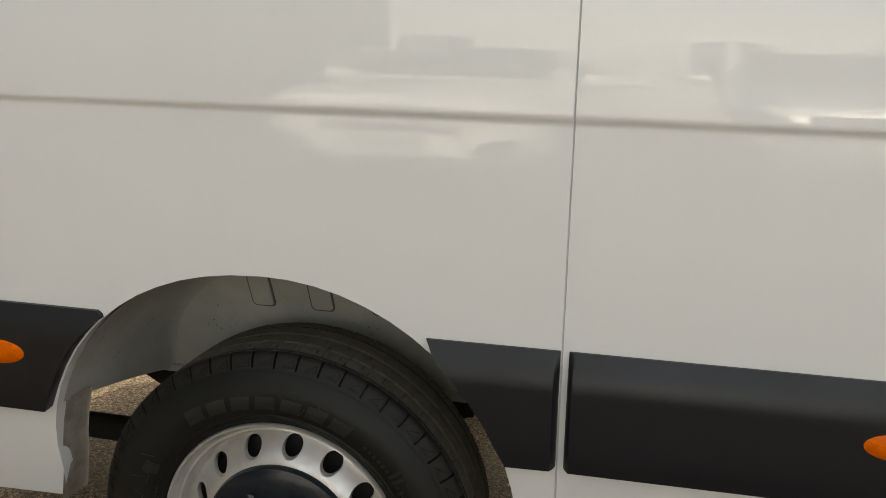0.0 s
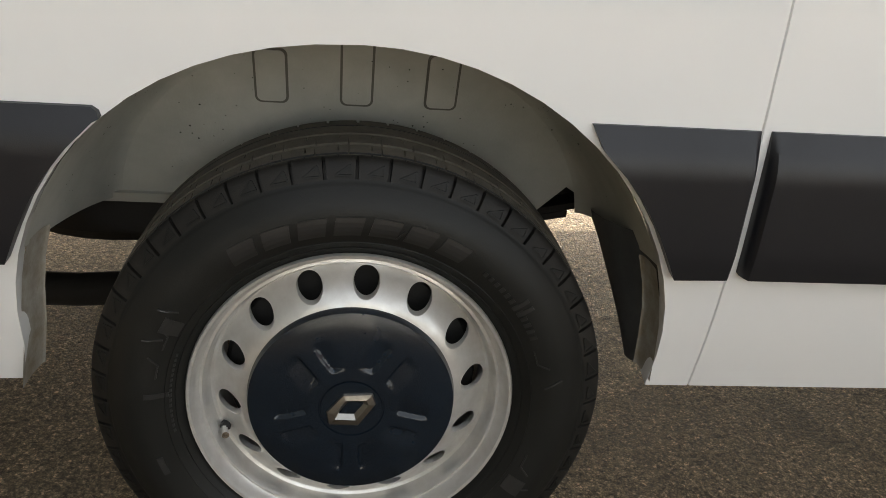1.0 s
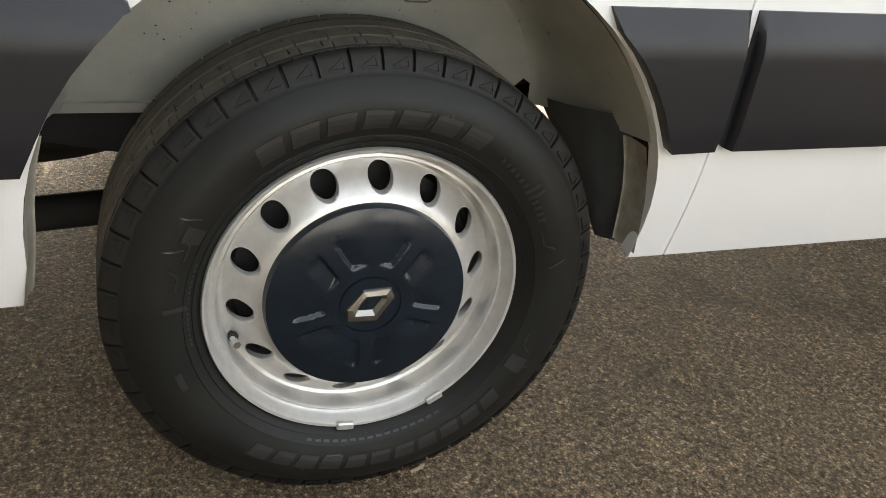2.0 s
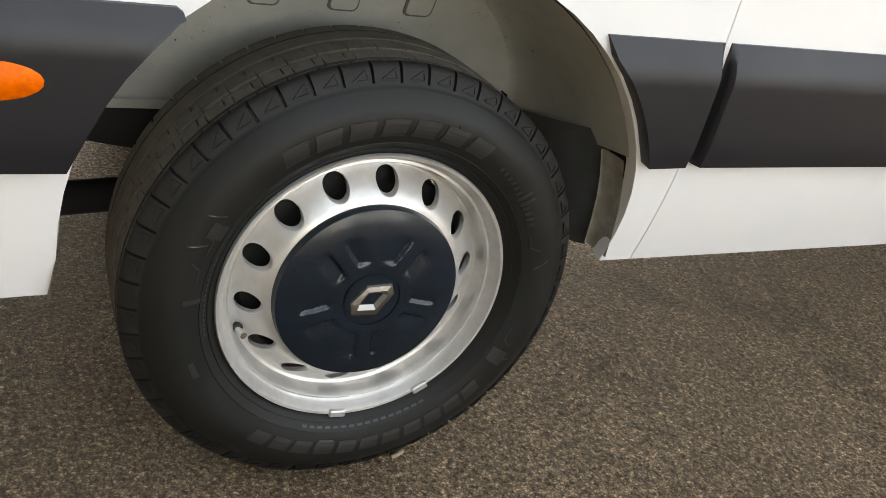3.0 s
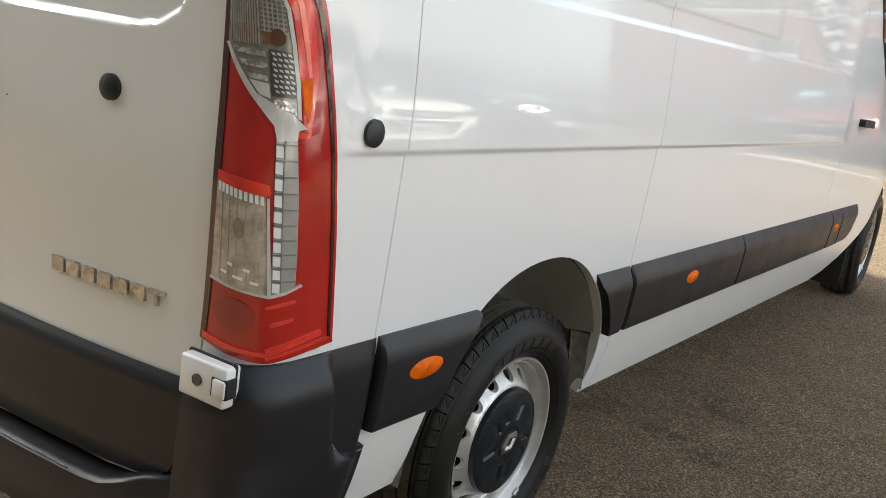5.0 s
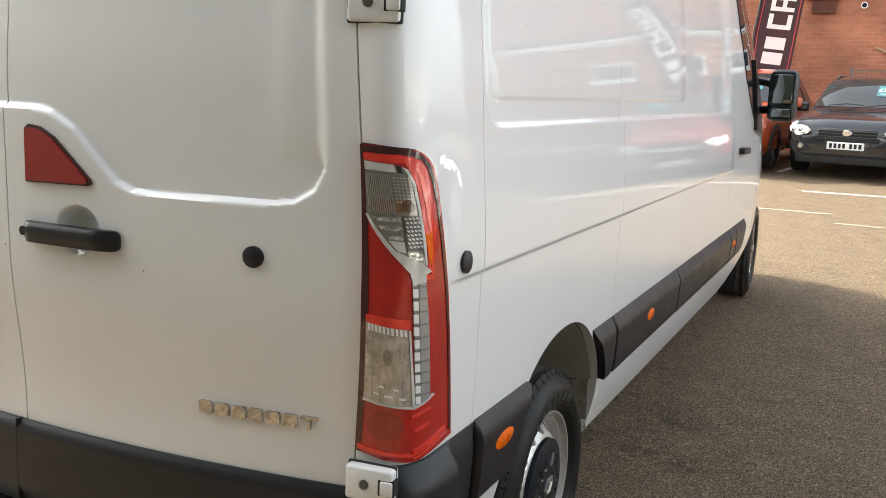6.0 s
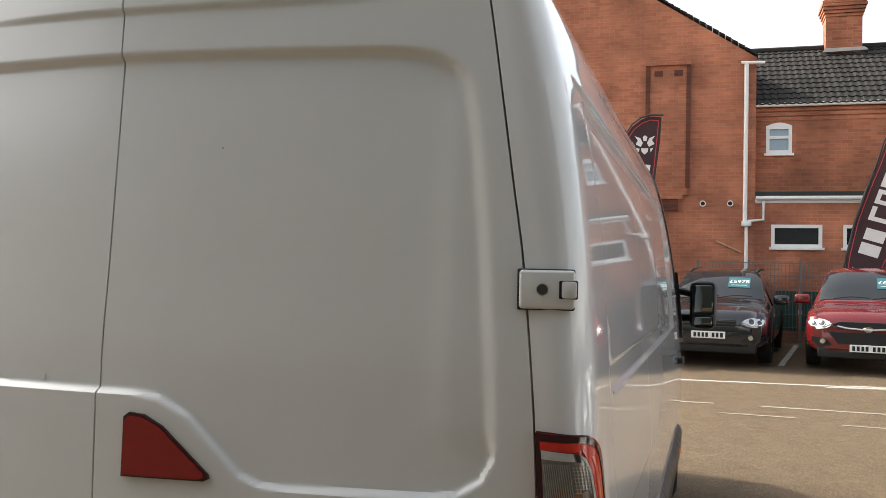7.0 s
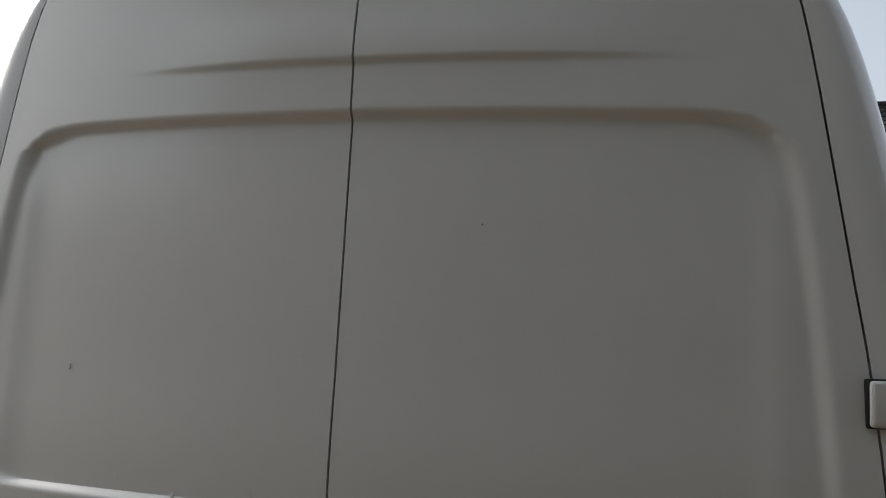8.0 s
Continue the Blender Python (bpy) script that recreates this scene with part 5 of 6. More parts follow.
        part("raised_block", skin(poly, on_tyre, span(a - h - 0.02, a + h + 0.02, 0.02), span(r0, r1, 0.008), 0.0012, -0.002), MOULDED, tyre, smooth=False)
    # bent raised lines and fine rings on the sidewall
    for ac in (-78, -68, 8, 70, 108, 188):
        a = radians(ac)
        for pts in ([(a - 0.035, 0.2575), (a + 0.05, 0.2575), (a + 0.085, 0.272)], [(a + 0.16, 0.286), (a + 0.20, 0.262)]):
            for (ua, ra), (ub, rb) in zip(pts, pts[1:]):
                d = Vector(((ub - ua) * 0.27, rb - ra)).normalized()
                ox, oy = -d.y * 0.0011 / 0.27, d.x * 0.0011
                poly = [(ua + ox, ra + oy), (ub + ox, rb + oy), (ub - ox, rb - oy), (ua - ox, ra - oy)]
                part("raised_line", skin(poly, on_tyre, span(a - 0.3, a + 0.3, 0.02), (), 0.0012, -0.002), MOULDED, tyre, smooth=False)
    return rim


rear_wheel = build_wheel()
rear_wheel.parent = van
rear_wheel.location = (0.951, 0.0, 0.3385)
for loc, turn in (((0.930, 4.33, 0.424), 3.0), ((2 * XC - 0.951, 0.0, 0.3385), 180.0), ((2 * XC - 0.930, 4.33, 0.424), 180.0)):
    w = copy_thing(rear_wheel, pose(*loc, 0 if turn < 90 else 0, 0, turn))


# ---- buildings ----
def wall_cells(bm, x0, x1, z0, z1, y0, y1, holes=()):
    """A wall of solid cells round its openings (x0, x1, z0, z1)."""
    xs = sorted({x0, x1, *[h[0] for h in holes], *[h[1] for h in holes]})
    zs = sorted({z0, z1, *[h[2] for h in holes], *[h[3] for h in holes]})
    for a, b in zip(xs, xs[1:]):
        for c, d in zip(zs, zs[1:]):
            if not any(h[0] <= a and b <= h[1] and h[2] <= c and d <= h[3] for h in holes):
                box(bm, a, b, y0, y1, c, d)
    bmesh.ops.remove_doubles(bm, verts=bm.verts, dist=1e-5)
    return bm


def prism(pts, y0, y1):
    """An outline in x and z, drawn out from y0 to y1."""
    bm = bmesh.new()
    a = [bm.verts.new((x, y0, z)) for x, z in pts]
    b = [bm.verts.new((x, y1, z)) for x, z in pts]
    bm.faces.new(a)
    bm.faces.new(b[::-1])
    for i in range(len(pts)):
        bm.faces.new((a[i], a[(i + 1) % len(pts)], b[(i + 1) % len(pts)], b[i]))
    return bm


GY = 17.5
SOOT = brickwork("sooty_brick", (0.15, 0.045, 0.026), (0.09, 0.028, 0.018), (0.14, 0.07, 0.045))
house_b = thing("brick_building", "red brick building with gable, tiled wing and chimney", "building", loc=(0, 0, 0))
GZ = ground_z(17.5) - 0.05
gable = [(-7.0, GZ), (2.03, GZ), (2.03, 6.50), (1.98, 6.52), (-2.5, 9.46), (-7.0, 6.5)]
gw = part("gable_wall", prism(gable, GY, GY + 6), BRICK, house_b, "orange-red brick gable", smooth=False)
# projecting verge of brick and tile along the gable slope
vx0, vz0, vx1, vz1 = 2.06, 6.52, -2.5, 9.52
n = 34
for i in range(n):
    t0, t1 = i / n, (i + 0.96) / n
    a, b = (vx0 + (vx1 - vx0) * t0, vz0 + (vz1 - vz0) * t0), (vx0 + (vx1 - vx0) * t1, vz0 + (vz1 - vz0) * t1)
    part("verge_tile", prism([(a[0], a[1]), (b[0], b[1]), (b[0], b[1] + 0.030), (a[0], a[1] + 0.045)], GY - 0.05, GY + 0.3), SLATE, gw, smooth=False)
# blind chimney breast on the gable: raised edges and corbelled foot
for bx0, bx1, bz0, bz1, d in ((-0.26, -0.17, 3.72, 6.38, 0.05), (0.60, 0.69, 3.72, 6.38, 0.05), (-0.26, 0.69, 6.38, 6.46, 0.07), (-0.20, 0.64, 3.55, 6.38, 0.035),
                              (-0.12, 0.55, 3.47, 3.56, 0.05), (0.02, 0.46, 3.30, 3.47, 0.03), (0.02, 0.46, 3.22, 3.30, 0.055)):
    part("corbel", boxed(bx0, bx1, GY - d * 1.5, GY + 0.02, bz0, bz1), BRICK if bx1 - bx0 > 0.5 else SOOT, gw, smooth=False)
part("soot_patch", boxed(-0.08, 0.10, GY - 0.060, GY, 6.14, 6.27), SOOT, gw, smooth=False)
part("soot_patch", boxed(0.34, 0.52, GY - 0.060, GY, 6.14, 6.27), SOOT, gw, smooth=False)
for vx in (0.97, 1.53):
    vent = lathe([(0.035, 0.0), (0.065, 0.0), (0.065, 0.05), (0.045, 0.05), (0.045, 0.02), (0.0, 0.02)], 20, "z")
    bmesh.ops.transform(vent, matrix=pose(vx, GY, 3.37, 90, 0, 0), verts=vent.verts)
    vp = part("flue_vent", vent, UPVC, gw, "round white flue")
    # black disc stands in for the shaded inside of the flue
    hole = lathe([(0.0, 0.03), (0.046, 0.03)], 20, "z")
    bmesh.ops.transform(hole, matrix=pose(vx, GY, 3.37, 90, 0, 0), verts=hole.verts)
    part("flue_mouth_shade", hole, GAP, vp)
part("wall_batten", tube([(1.25, GY - 0.03, 2.57), (1.77, GY - 0.03, 2.33)], 0.02, 6), mat("pale_timber", (0.5, 0.36, 0.22), 0.8, var=0.3, scale=20), gw, "pale timber batten")

# drain pipe with hopper
pipe = part("drain_pipe", tube([(1.83, GY - 0.07, 6.36), (1.83, GY - 0.07, 2.98)], 0.045, 10), UPVC, house_b, "white plastic downpipe")
part("drain_pipe", tube([(1.86, GY - 0.07, 2.98), (1.86, GY - 0.07, 0.5)], 0.036, 10), UPVC, house_b, "white plastic downpipe")
part("pipe_arm", tube([(1.72, GY - 0.07, 6.37), (2.20, GY - 0.07, 6.35)], 0.035, 8), UPVC, pipe)
part("pipe_hopper", boxed(1.76, 1.96, GY - 0.15, GY - 0.01, 2.88, 3.00, 0.02), UPVC, pipe, "white hopper")
part("pipe_arm", tube([(1.90, GY - 0.07, 2.99), (2.20, GY - 0.02, 3.03), (2.20, GY - 0.02, 3.42)], 0.032, 8), UPVC, pipe)

# two-storey wing
WY = 17.75
windows = [(2.25, 2.77, 4.46, 5.05)]
part("wing_wall", wall_cells(bmesh.new(), 2.03, 9.5, 3.5, 5.52, WY, WY + 0.3, windows), BRICK2, house_b, "brown-red brick upper wall", smooth=False)
low_windows = [(2.36, 3.36, 2.45, 2.93), (3.76, 4.78, 2.45, 2.93), (5.3, 6.3, 2.45, 2.93)]
part("lower_wall", wall_cells(bmesh.new(), 2.03, 9.5, GZ, 3.42, GY + 0.05, GY + 0.35, low_windows), BRICK, house_b, "orange-red brick lower wall", smooth=False)
part("lean_roof", prism([(2.03, 3.52), (9.5, 3.52), (9.5, 3.62), (2.03, 3.62)], GY + 0.0, WY), mat("green_felt_roof", (0.030, 0.040, 0.033), 0.85, var=0.4, scale=6), house_b, smooth=False)
part("gutter", tube([(2.05, GY - 0.04, 3.485), (9.5, GY - 0.04, 3.485)], 0.042, 10), UPVC, house_b, "white gutter")
part("fascia", boxed(2.04, 9.5, GY + 0.02, GY + 0.05, 3.38, 3.52), UPVC, house_b, "white fascia board")
part("gutter", tube([(2.03, WY - 0.12, 5.48), (9.5, WY - 0.12, 5.48)], 0.042, 10), UPVC, house_b, "white gutter")
for bz in (5.16, 5.26, 5.36):
    part("brick_band", boxed(2.04, 9.5, WY - 0.015 - (bz - 5.16) * 0.12, WY + 0.02, bz, bz + 0.07), BRICK, house_b, "projecting brick course", smooth=False)
for x0, x1, z0, z1 in windows + low_windows:
    y = WY if z0 > 4 else GY + 0.05
    w = part("window_frame", wall_cells(bmesh.new(), x0, x1, z0, z1, y - 0.01, y + 0.07, [(x0 + 0.07, x1 - 0.07, z0 + 0.07, z1 - 0.07)]), UPVC, house_b, "white plastic window frame", smooth=False)
    part("pane", boxed(x0 + 0.07, x1 - 0.07, y + 0.03, y + 0.045, z0 + 0.07, z1 - 0.07), FROST if z0 > 4 else PANE, w)
    if z0 > 4:
        part("window_bar", boxed(x0 + 0.06, x1 - 0.06, y - 0.015, y + 0.06, (z0 + z1) / 2 + 0.02, (z0 + z1) / 2 + 0.08), UPVC, w, smooth=False)
        part("window_arch", prism([(x0, z1)] + [(x0 + (x1 - x0) * t / 8, z1 + 0.07 * math.sin(math.pi * t / 8)) for t in range(1, 8)] + [(x1, z1)], y - 0.01, y + 0.06), UPVC, w, smooth=False)
    part("window_sill", boxed(x0 - 0.04, x1 + 0.04, y - 0.06, y + 0.05, z0 - 0.05, z0), UPVC, w, smooth=False)
# black board behind the panes, standing in for unlit rooms
part("room_backing", boxed(2.1, 9.4, WY + 0.8, WY + 0.9, 0.6, 5.4), GAP, house_b, smooth=False)

# roof: boards below, tiles laid in courses
RY0, RZ0, RY1, RZ1 = WY - 0.10, 5.50, 20.7, 7.36
roof = part("wing_roof", prism([(0, 0), (1, 0), (1, 1), (0, 1)], 0, 1), SLATE, house_b, "dark double-roman tile roof", smooth=False)
rm = bmesh.new()
q = [rm.verts.new(p) for p in ((2.0, RY0, RZ0 - 0.02), (9.6, RY0, RZ0 - 0.02), (9.6, RY1, RZ1 - 0.02), (2.0, RY1, RZ1 - 0.02), (9.6, RY1 + 3, 5.4), (2.0, RY1 + 3, 5.4))]
rm.faces.new(q[:4])
rm.faces.new((q[3], q[2], q[4], q[5]))
rm.to_mesh(roof.data)
rm.free()
slope = math.atan2(RZ1 - RZ0, RY1 - RY0)
run = math.hypot(RZ1 - RZ0, RY1 - RY0)
TW, TL = 0.30, 0.31
tm = bmesh.new()
cols = [tm_i / 8 for tm_i in range(9)]
wave = lambda t: 0.022 * max(0.0, math.sin(2 * math.pi * t * 2 - 0.6)) ** 1.0
tv = [[tm.verts.new((TW * c, 0, wave(c) + 0.030)) for c in cols], [tm.verts.new((TW * c, TL * 1.12, wave(c) + 0.006)) for c in cols], [tm.verts.new((TW * c, 0, wave(c) + 0.006)) for c in cols]]
for i in range(8):
    tm.faces.new((tv[0][i], tv[0][i + 1], tv[1][i + 1], tv[1][i]))
    tm.faces.new((tv[2][i], tv[2][i + 1], tv[0][i + 1], tv[0][i]))
tile_mesh = bpy.data.meshes.new("roof_tile")
tm.to_mesh(tile_mesh)
tm.free()
tmat = SLATE.copy()
tmat.name = "roof_tile_varied"
tt = tmat.node_tree
info = tt.nodes.new("ShaderNodeObjectInfo")
tone = tt.nodes.new("ShaderNodeMapRange")
tone.inputs["To Min"].default_value, tone.inputs["To Max"].default_value = 0.65, 1.35
tmul = tt.nodes.new("ShaderNodeMix")
tmul.data_type, tmul.blend_type = "RGBA", "MULTIPLY"
tmul.inputs[0].default_value = 1.0
tb = tt.nodes["Principled BSDF"].inputs["Base Color"]
tt.links.new(info.outputs["Random"], tone.inputs["Value"])
tt.links.new(tb.links[0].from_socket, tmul.inputs[6])
tt.links.new(tone.outputs["Result"], tmul.inputs[7])
tt.links.new(tmul.outputs[2], tb)
tile_mesh.materials.append(tmat)
rng = random.Random(5)
for r in range(int(run / TL) + 1):
    for c in range(18):
        o = new("roof_tile", tile_mesh)
        s = r * TL
        o.matrix_world = pose(2.03 + c * TW + (0.004 * rng.random()), RY0 - 0.06 + s * math.cos(slope), RZ0 - 0.03 + s * math.sin(slope), math.degrees(slope), 0, 0)
        o.parent = roof
part("ridge", tube([(2.0, RY1, RZ1 + 0.02), (9.6, RY1, RZ1 + 0.02)], 0.10, 10), SLATE, roof, "ridge tiles")
# chimney
ch = part("chimney", boxed(3.70, 4.50, 20.35, 21.0, 6.6, 8.20), BRICK2, house_b, "brick chimney stack", smooth=False)
for k in range(5):
    o = 0.022 + 0.026 * k if k < 4 else 0.085
    part("chimney_corbel", boxed(3.70 - o, 4.50 + o, 20.35 - o, 21.0 + o, 8.06 + 0.078 * k, 8.06 + 0.078 * k + 0.070, 0.008, 1), BRICK2, ch, "stepped brick course", smooth=False)
part("chimney_cap", boxed(3.66, 4.54, 20.31, 21.04, 8.44, 8.49, 0.02, 2), SOOT, ch, "sooty mortar cap", smooth=False)
part("chimney_flashing", prism([(3.62, 7.20), (4.62, 7.22), (4.58, 7.27), (4.52, 7.30), (3.70, 7.29), (3.66, 7.26)], 20.26, 20.37), mat("pale_mortar", (0.5, 0.48, 0.44), 0.8, var=0.2, scale=10), ch, "pale mortar fillet", smooth=False)
for px_, h in ((3.86, 8.80), (4.28, 8.56)):
    pot = lathe([(0.0, 8.4), (0.10, 8.4), (0.085, h - 0.05), (0.095, h), (0.06, h)], 16, "z")
    bmesh.ops.translate(pot, verts=pot.verts, vec=(px_, 20.65, 0))
    part("chimney_pot", pot, mat("clay_pot", (0.42, 0.36, 0.30), 0.8, var=0.2, scale=8), ch, "clay chimney pot")

# ---- fence in front of the building ----
GREEN = mat("green_mesh", (0.015, 0.075, 0.055), 0.6, var=0.3, scale=10)
DARKMETAL = mat("dark_railing", (0.03, 0.035, 0.035), 0.5, var=0.3, scale=10)
GREYMESH = mat("grey_mesh", (0.16, 0.165, 0.155), 0.5, metal=0.3, var=0.3, scale=10)
fz = ground_z(17.0)
fence = thing("mesh_fence", "grey wire mesh fence with green boards behind it", "fence")
for i in range(9):
    x0 = 0.9 + i * 1.0
    part("fence_post", boxed(x0 - 0.022, x0 + 0.022, 16.97, 17.015, fz - 0.05, fz + 1.72), GREYMESH, fence, smooth=False)
    if i < 8:
        bm = bmesh.new()
        for k in range(1, 14):
            box(bm, x0 + k * 0.0715 - 0.006, x0 + k * 0.0715 + 0.006, 16.99, 17.0, fz + 0.05, fz + 1.68)
        for k in range(7):
            box(bm, x0, x0 + 1.0, 16.985, 16.995, fz + 0.1 + k * 0.26, fz + 0.115 + k * 0.26)
        part("mesh_panel", bm, GREYMESH, fence, smooth=False)
    if i in (1, 2, 3, 4):
        part("screen_board", boxed(x0 + 0.04, x0 + 0.96, 17.03, 17.05, fz + 0.30, fz + 1.10), GREEN, fence, "green backing", smooth=False)
part("fence_rail", boxed(0.9, 8.9, 17.08, 17.12, fz + 0.62, fz + 0.72), UPVC, fence, "pale low rail", smooth=False)


# ---- feather flags ----
FLAG = mat("maroon_flag_cloth", (0.055, 0.020, 0.022), 0.8, var=0.35, scale=5, col2=(0.035, 0.014, 0.016), grain=0.2, gscale=400)
FLAGRED = mat("red_flag_piping", (0.45, 0.05, 0.06), 0.7)
FLAGWHITE = mat("white_print", (0.72, 0.70, 0.68), 0.7, var=0.1, scale=10)


def feather_flag(x, y, lean, z0, label):
    """Banner on a curved pole: local x along the cloth's width, local z up."""
    fl = thing("feather_flag", label, "flag", "dealer flags")
    m = pose(x, y, z0, 0, lean, 0)

    def cloth(u, v, o):
        p = m @ Vector((u, 0.05 * math.sin(v * 2.1 + u * 3) - o, v))
        return tuple(p)

    outline = [(-0.12, -0.55), (0.40, -0.52), (0.54, 0.17), (0.67, 1.37), (0.74, 2.0), (0.80, 2.55), (0.82, 3.02), (0.60, 3.04), (0.42, 2.98), (0.24, 2.84), (0.10, 2.60), (0.03, 2.25), (-0.01, 1.90), (-0.09, 1.40), (-0.17, 0.75), (-0.19, 0.10), (-0.17, -0.30)]
    part("flag_cloth", skin(outline, cloth, span(-0.2, 0.9, 0.1), span(-0.6, 3.1, 0.12), 0.002, -0.002), FLAG, fl, "dark maroon cloth")
    rim = [(-0.07, -0.49), (0.355, -0.46), (0.49, 0.17), (0.62, 1.37), (0.69, 2.0), (0.765, 2.95), (0.60, 2.97), (0.44, 2.91), (0.28, 2.78), (0.15, 2.56), (0.08, 2.25), (0.04, 1.90), (-0.04, 1.40), (-0.12, 0.75), (-0.14, 0.10), (-0.12, -0.30)]
    for (ua, va), (ub, vb) in zip(rim, rim[1:] + rim[:1]):
        d = Vector((vb - va, ua - ub)).normalized() * 0.008
        part("flag_piping", skin([(ua + d.x, va + d.y), (ub + d.x, vb + d.y), (ub - d.x, vb - d.y), (ua - d.x, va - d.y)], cloth, (), span(-0.6, 3.1, 0.15), 0.006, 0.0), FLAGRED, fl)
    # printed emblem: a plain winged shape
    for pts in ([(0.30, 2.64), (0.41, 2.60), (0.46, 2.50), (0.42, 2.42), (0.32, 2.47), (0.36, 2.55)], [(0.70, 2.65), (0.59, 2.60), (0.54, 2.50), (0.58, 2.42), (0.69, 2.48), (0.64, 2.56)],
                [(0.455, 2.62), (0.50, 2.66), (0.55, 2.62), (0.53, 2.54), (0.475, 2.54)], [(0.43, 2.39), (0.57, 2.39), (0.56, 2.32), (0.50, 2.26), (0.44, 2.32)], [(0.32, 2.40), (0.40, 2.38), (0.38, 2.31)], [(0.67, 2.40), (0.60, 2.38), (0.62, 2.31)]):
        part("flag_print", skin(pts, cloth, (), (), 0.007, 0.0), FLAGWHITE, fl, "white emblem shape")
    # upright word, read from the foot of the flag to its head; the dealer's initials stay plain bars

    def stroke(v0, w, r):
        a0, a1, b0, b1 = r
        mid = lambda v: 0.17 + (v - 0.2) * 0.127
        pts = [(v0 + w * a, 0.43 * (b - 0.5)) for a, b in ((a0, b0), (a1, b0), (a1, b1), (a0, b1))]
        poly = [(mid(v) - b, v + 0.10 * b) for v, b in pts]
        part("flag_print", skin(poly, cloth, span(-0.2, 0.9, 0.1), span(-0.6, 3.1, 0.12), 0.008, 0.0), FLAGWHITE, fl, "white print")

    glyphs = {"C": ((0, 1, 0, 0.2), (0, 0.30, 0.2, 0.8), (0, 1, 0.8, 1)),
              "A": ((0, 0.28, 0, 1), (0.72, 1, 0, 1), (0.28, 0.72, 0.82, 1), (0.28, 0.72, 0.34, 0.52)),
              "R": ((0, 0.28, 0, 1), (0.28, 1, 0.82, 1), (0.72, 1, 0.54, 0.82), (0.28, 1, 0.38, 0.54), (0.58, 0.88, 0, 0.38)),
              "S": ((0, 1, 0, 0.2), (0.72, 1, 0.2, 0.4), (0, 1, 0.4, 0.6), (0, 0.28, 0.6, 0.8), (0, 1, 0.8, 1))}
    for k, letter in enumerate("CARS"):
        for r in glyphs[letter]:
            stroke(0.82 + k * 0.325, 0.27, r)
    for v0 in (0.17, 0.45):
        stroke(v0, 0.22, (0, 1, 0.08, 0.92))
    stroke(-0.20, 0.08, (0, 1, 0.0, 0.95))
    part("flag_pole", tube([tuple(m @ Vector(p)) for p in ((-0.18, 0.01, -1.62), (-0.20, 0.01, 0.0), (-0.185, 0.01, 0.75), (-0.105, 0.01, 1.40), (-0.025, 0.01, 1.90), (0.01, 0.01, 2.3), (0.09, 0.01, 2.65), (0.24, 0.01, 2.89), (0.42, 0.01, 3.02), (0.60, 0.01, 3.07), (0.86, 0.01, 3.06))], 0.018, 8), DARKMETAL, fl, "black curved pole")
    return fl


feather_flag(-0.66, 16.0, 0.0, 1.98, "maroon feather flag with white print and red piping")
feather_flag(3.80, 16.0, 11.0, 2.12, "leaning maroon feather flag beside the red car")


# ---- parked cars ----
CARBLACK = mat("black_car_paint", (0.0105, 0.0115, 0.0155), 0.25, spec=0.4, coat=1.0, var=0.2, scale=3)
CARRED = mat("red_car_paint", (0.15, 0.008, 0.010), 0.25, coat=1.0, var=0.1, scale=3)
CARORANGE = mat("copper_car_paint", (0.42, 0.070, 0.022), 0.28, metal=0.3, coat=1.0, var=0.1, scale=3)
CARSILVER = mat("silver_car_paint", (0.62, 0.63, 0.64), 0.3, metal=0.6, coat=1.0, var=0.05, scale=3)
PLATEMAT = mat("number_plate_face", (0.75, 0.75, 0.72), 0.4)
STICKER = mat("price_sticker", (0.012, 0.115, 0.135), 0.3, coat=0.6)
ALLOY = mat("alloy_wheel", (0.55, 0.55, 0.56), 0.3, metal=0.9, var=0.15, scale=20)


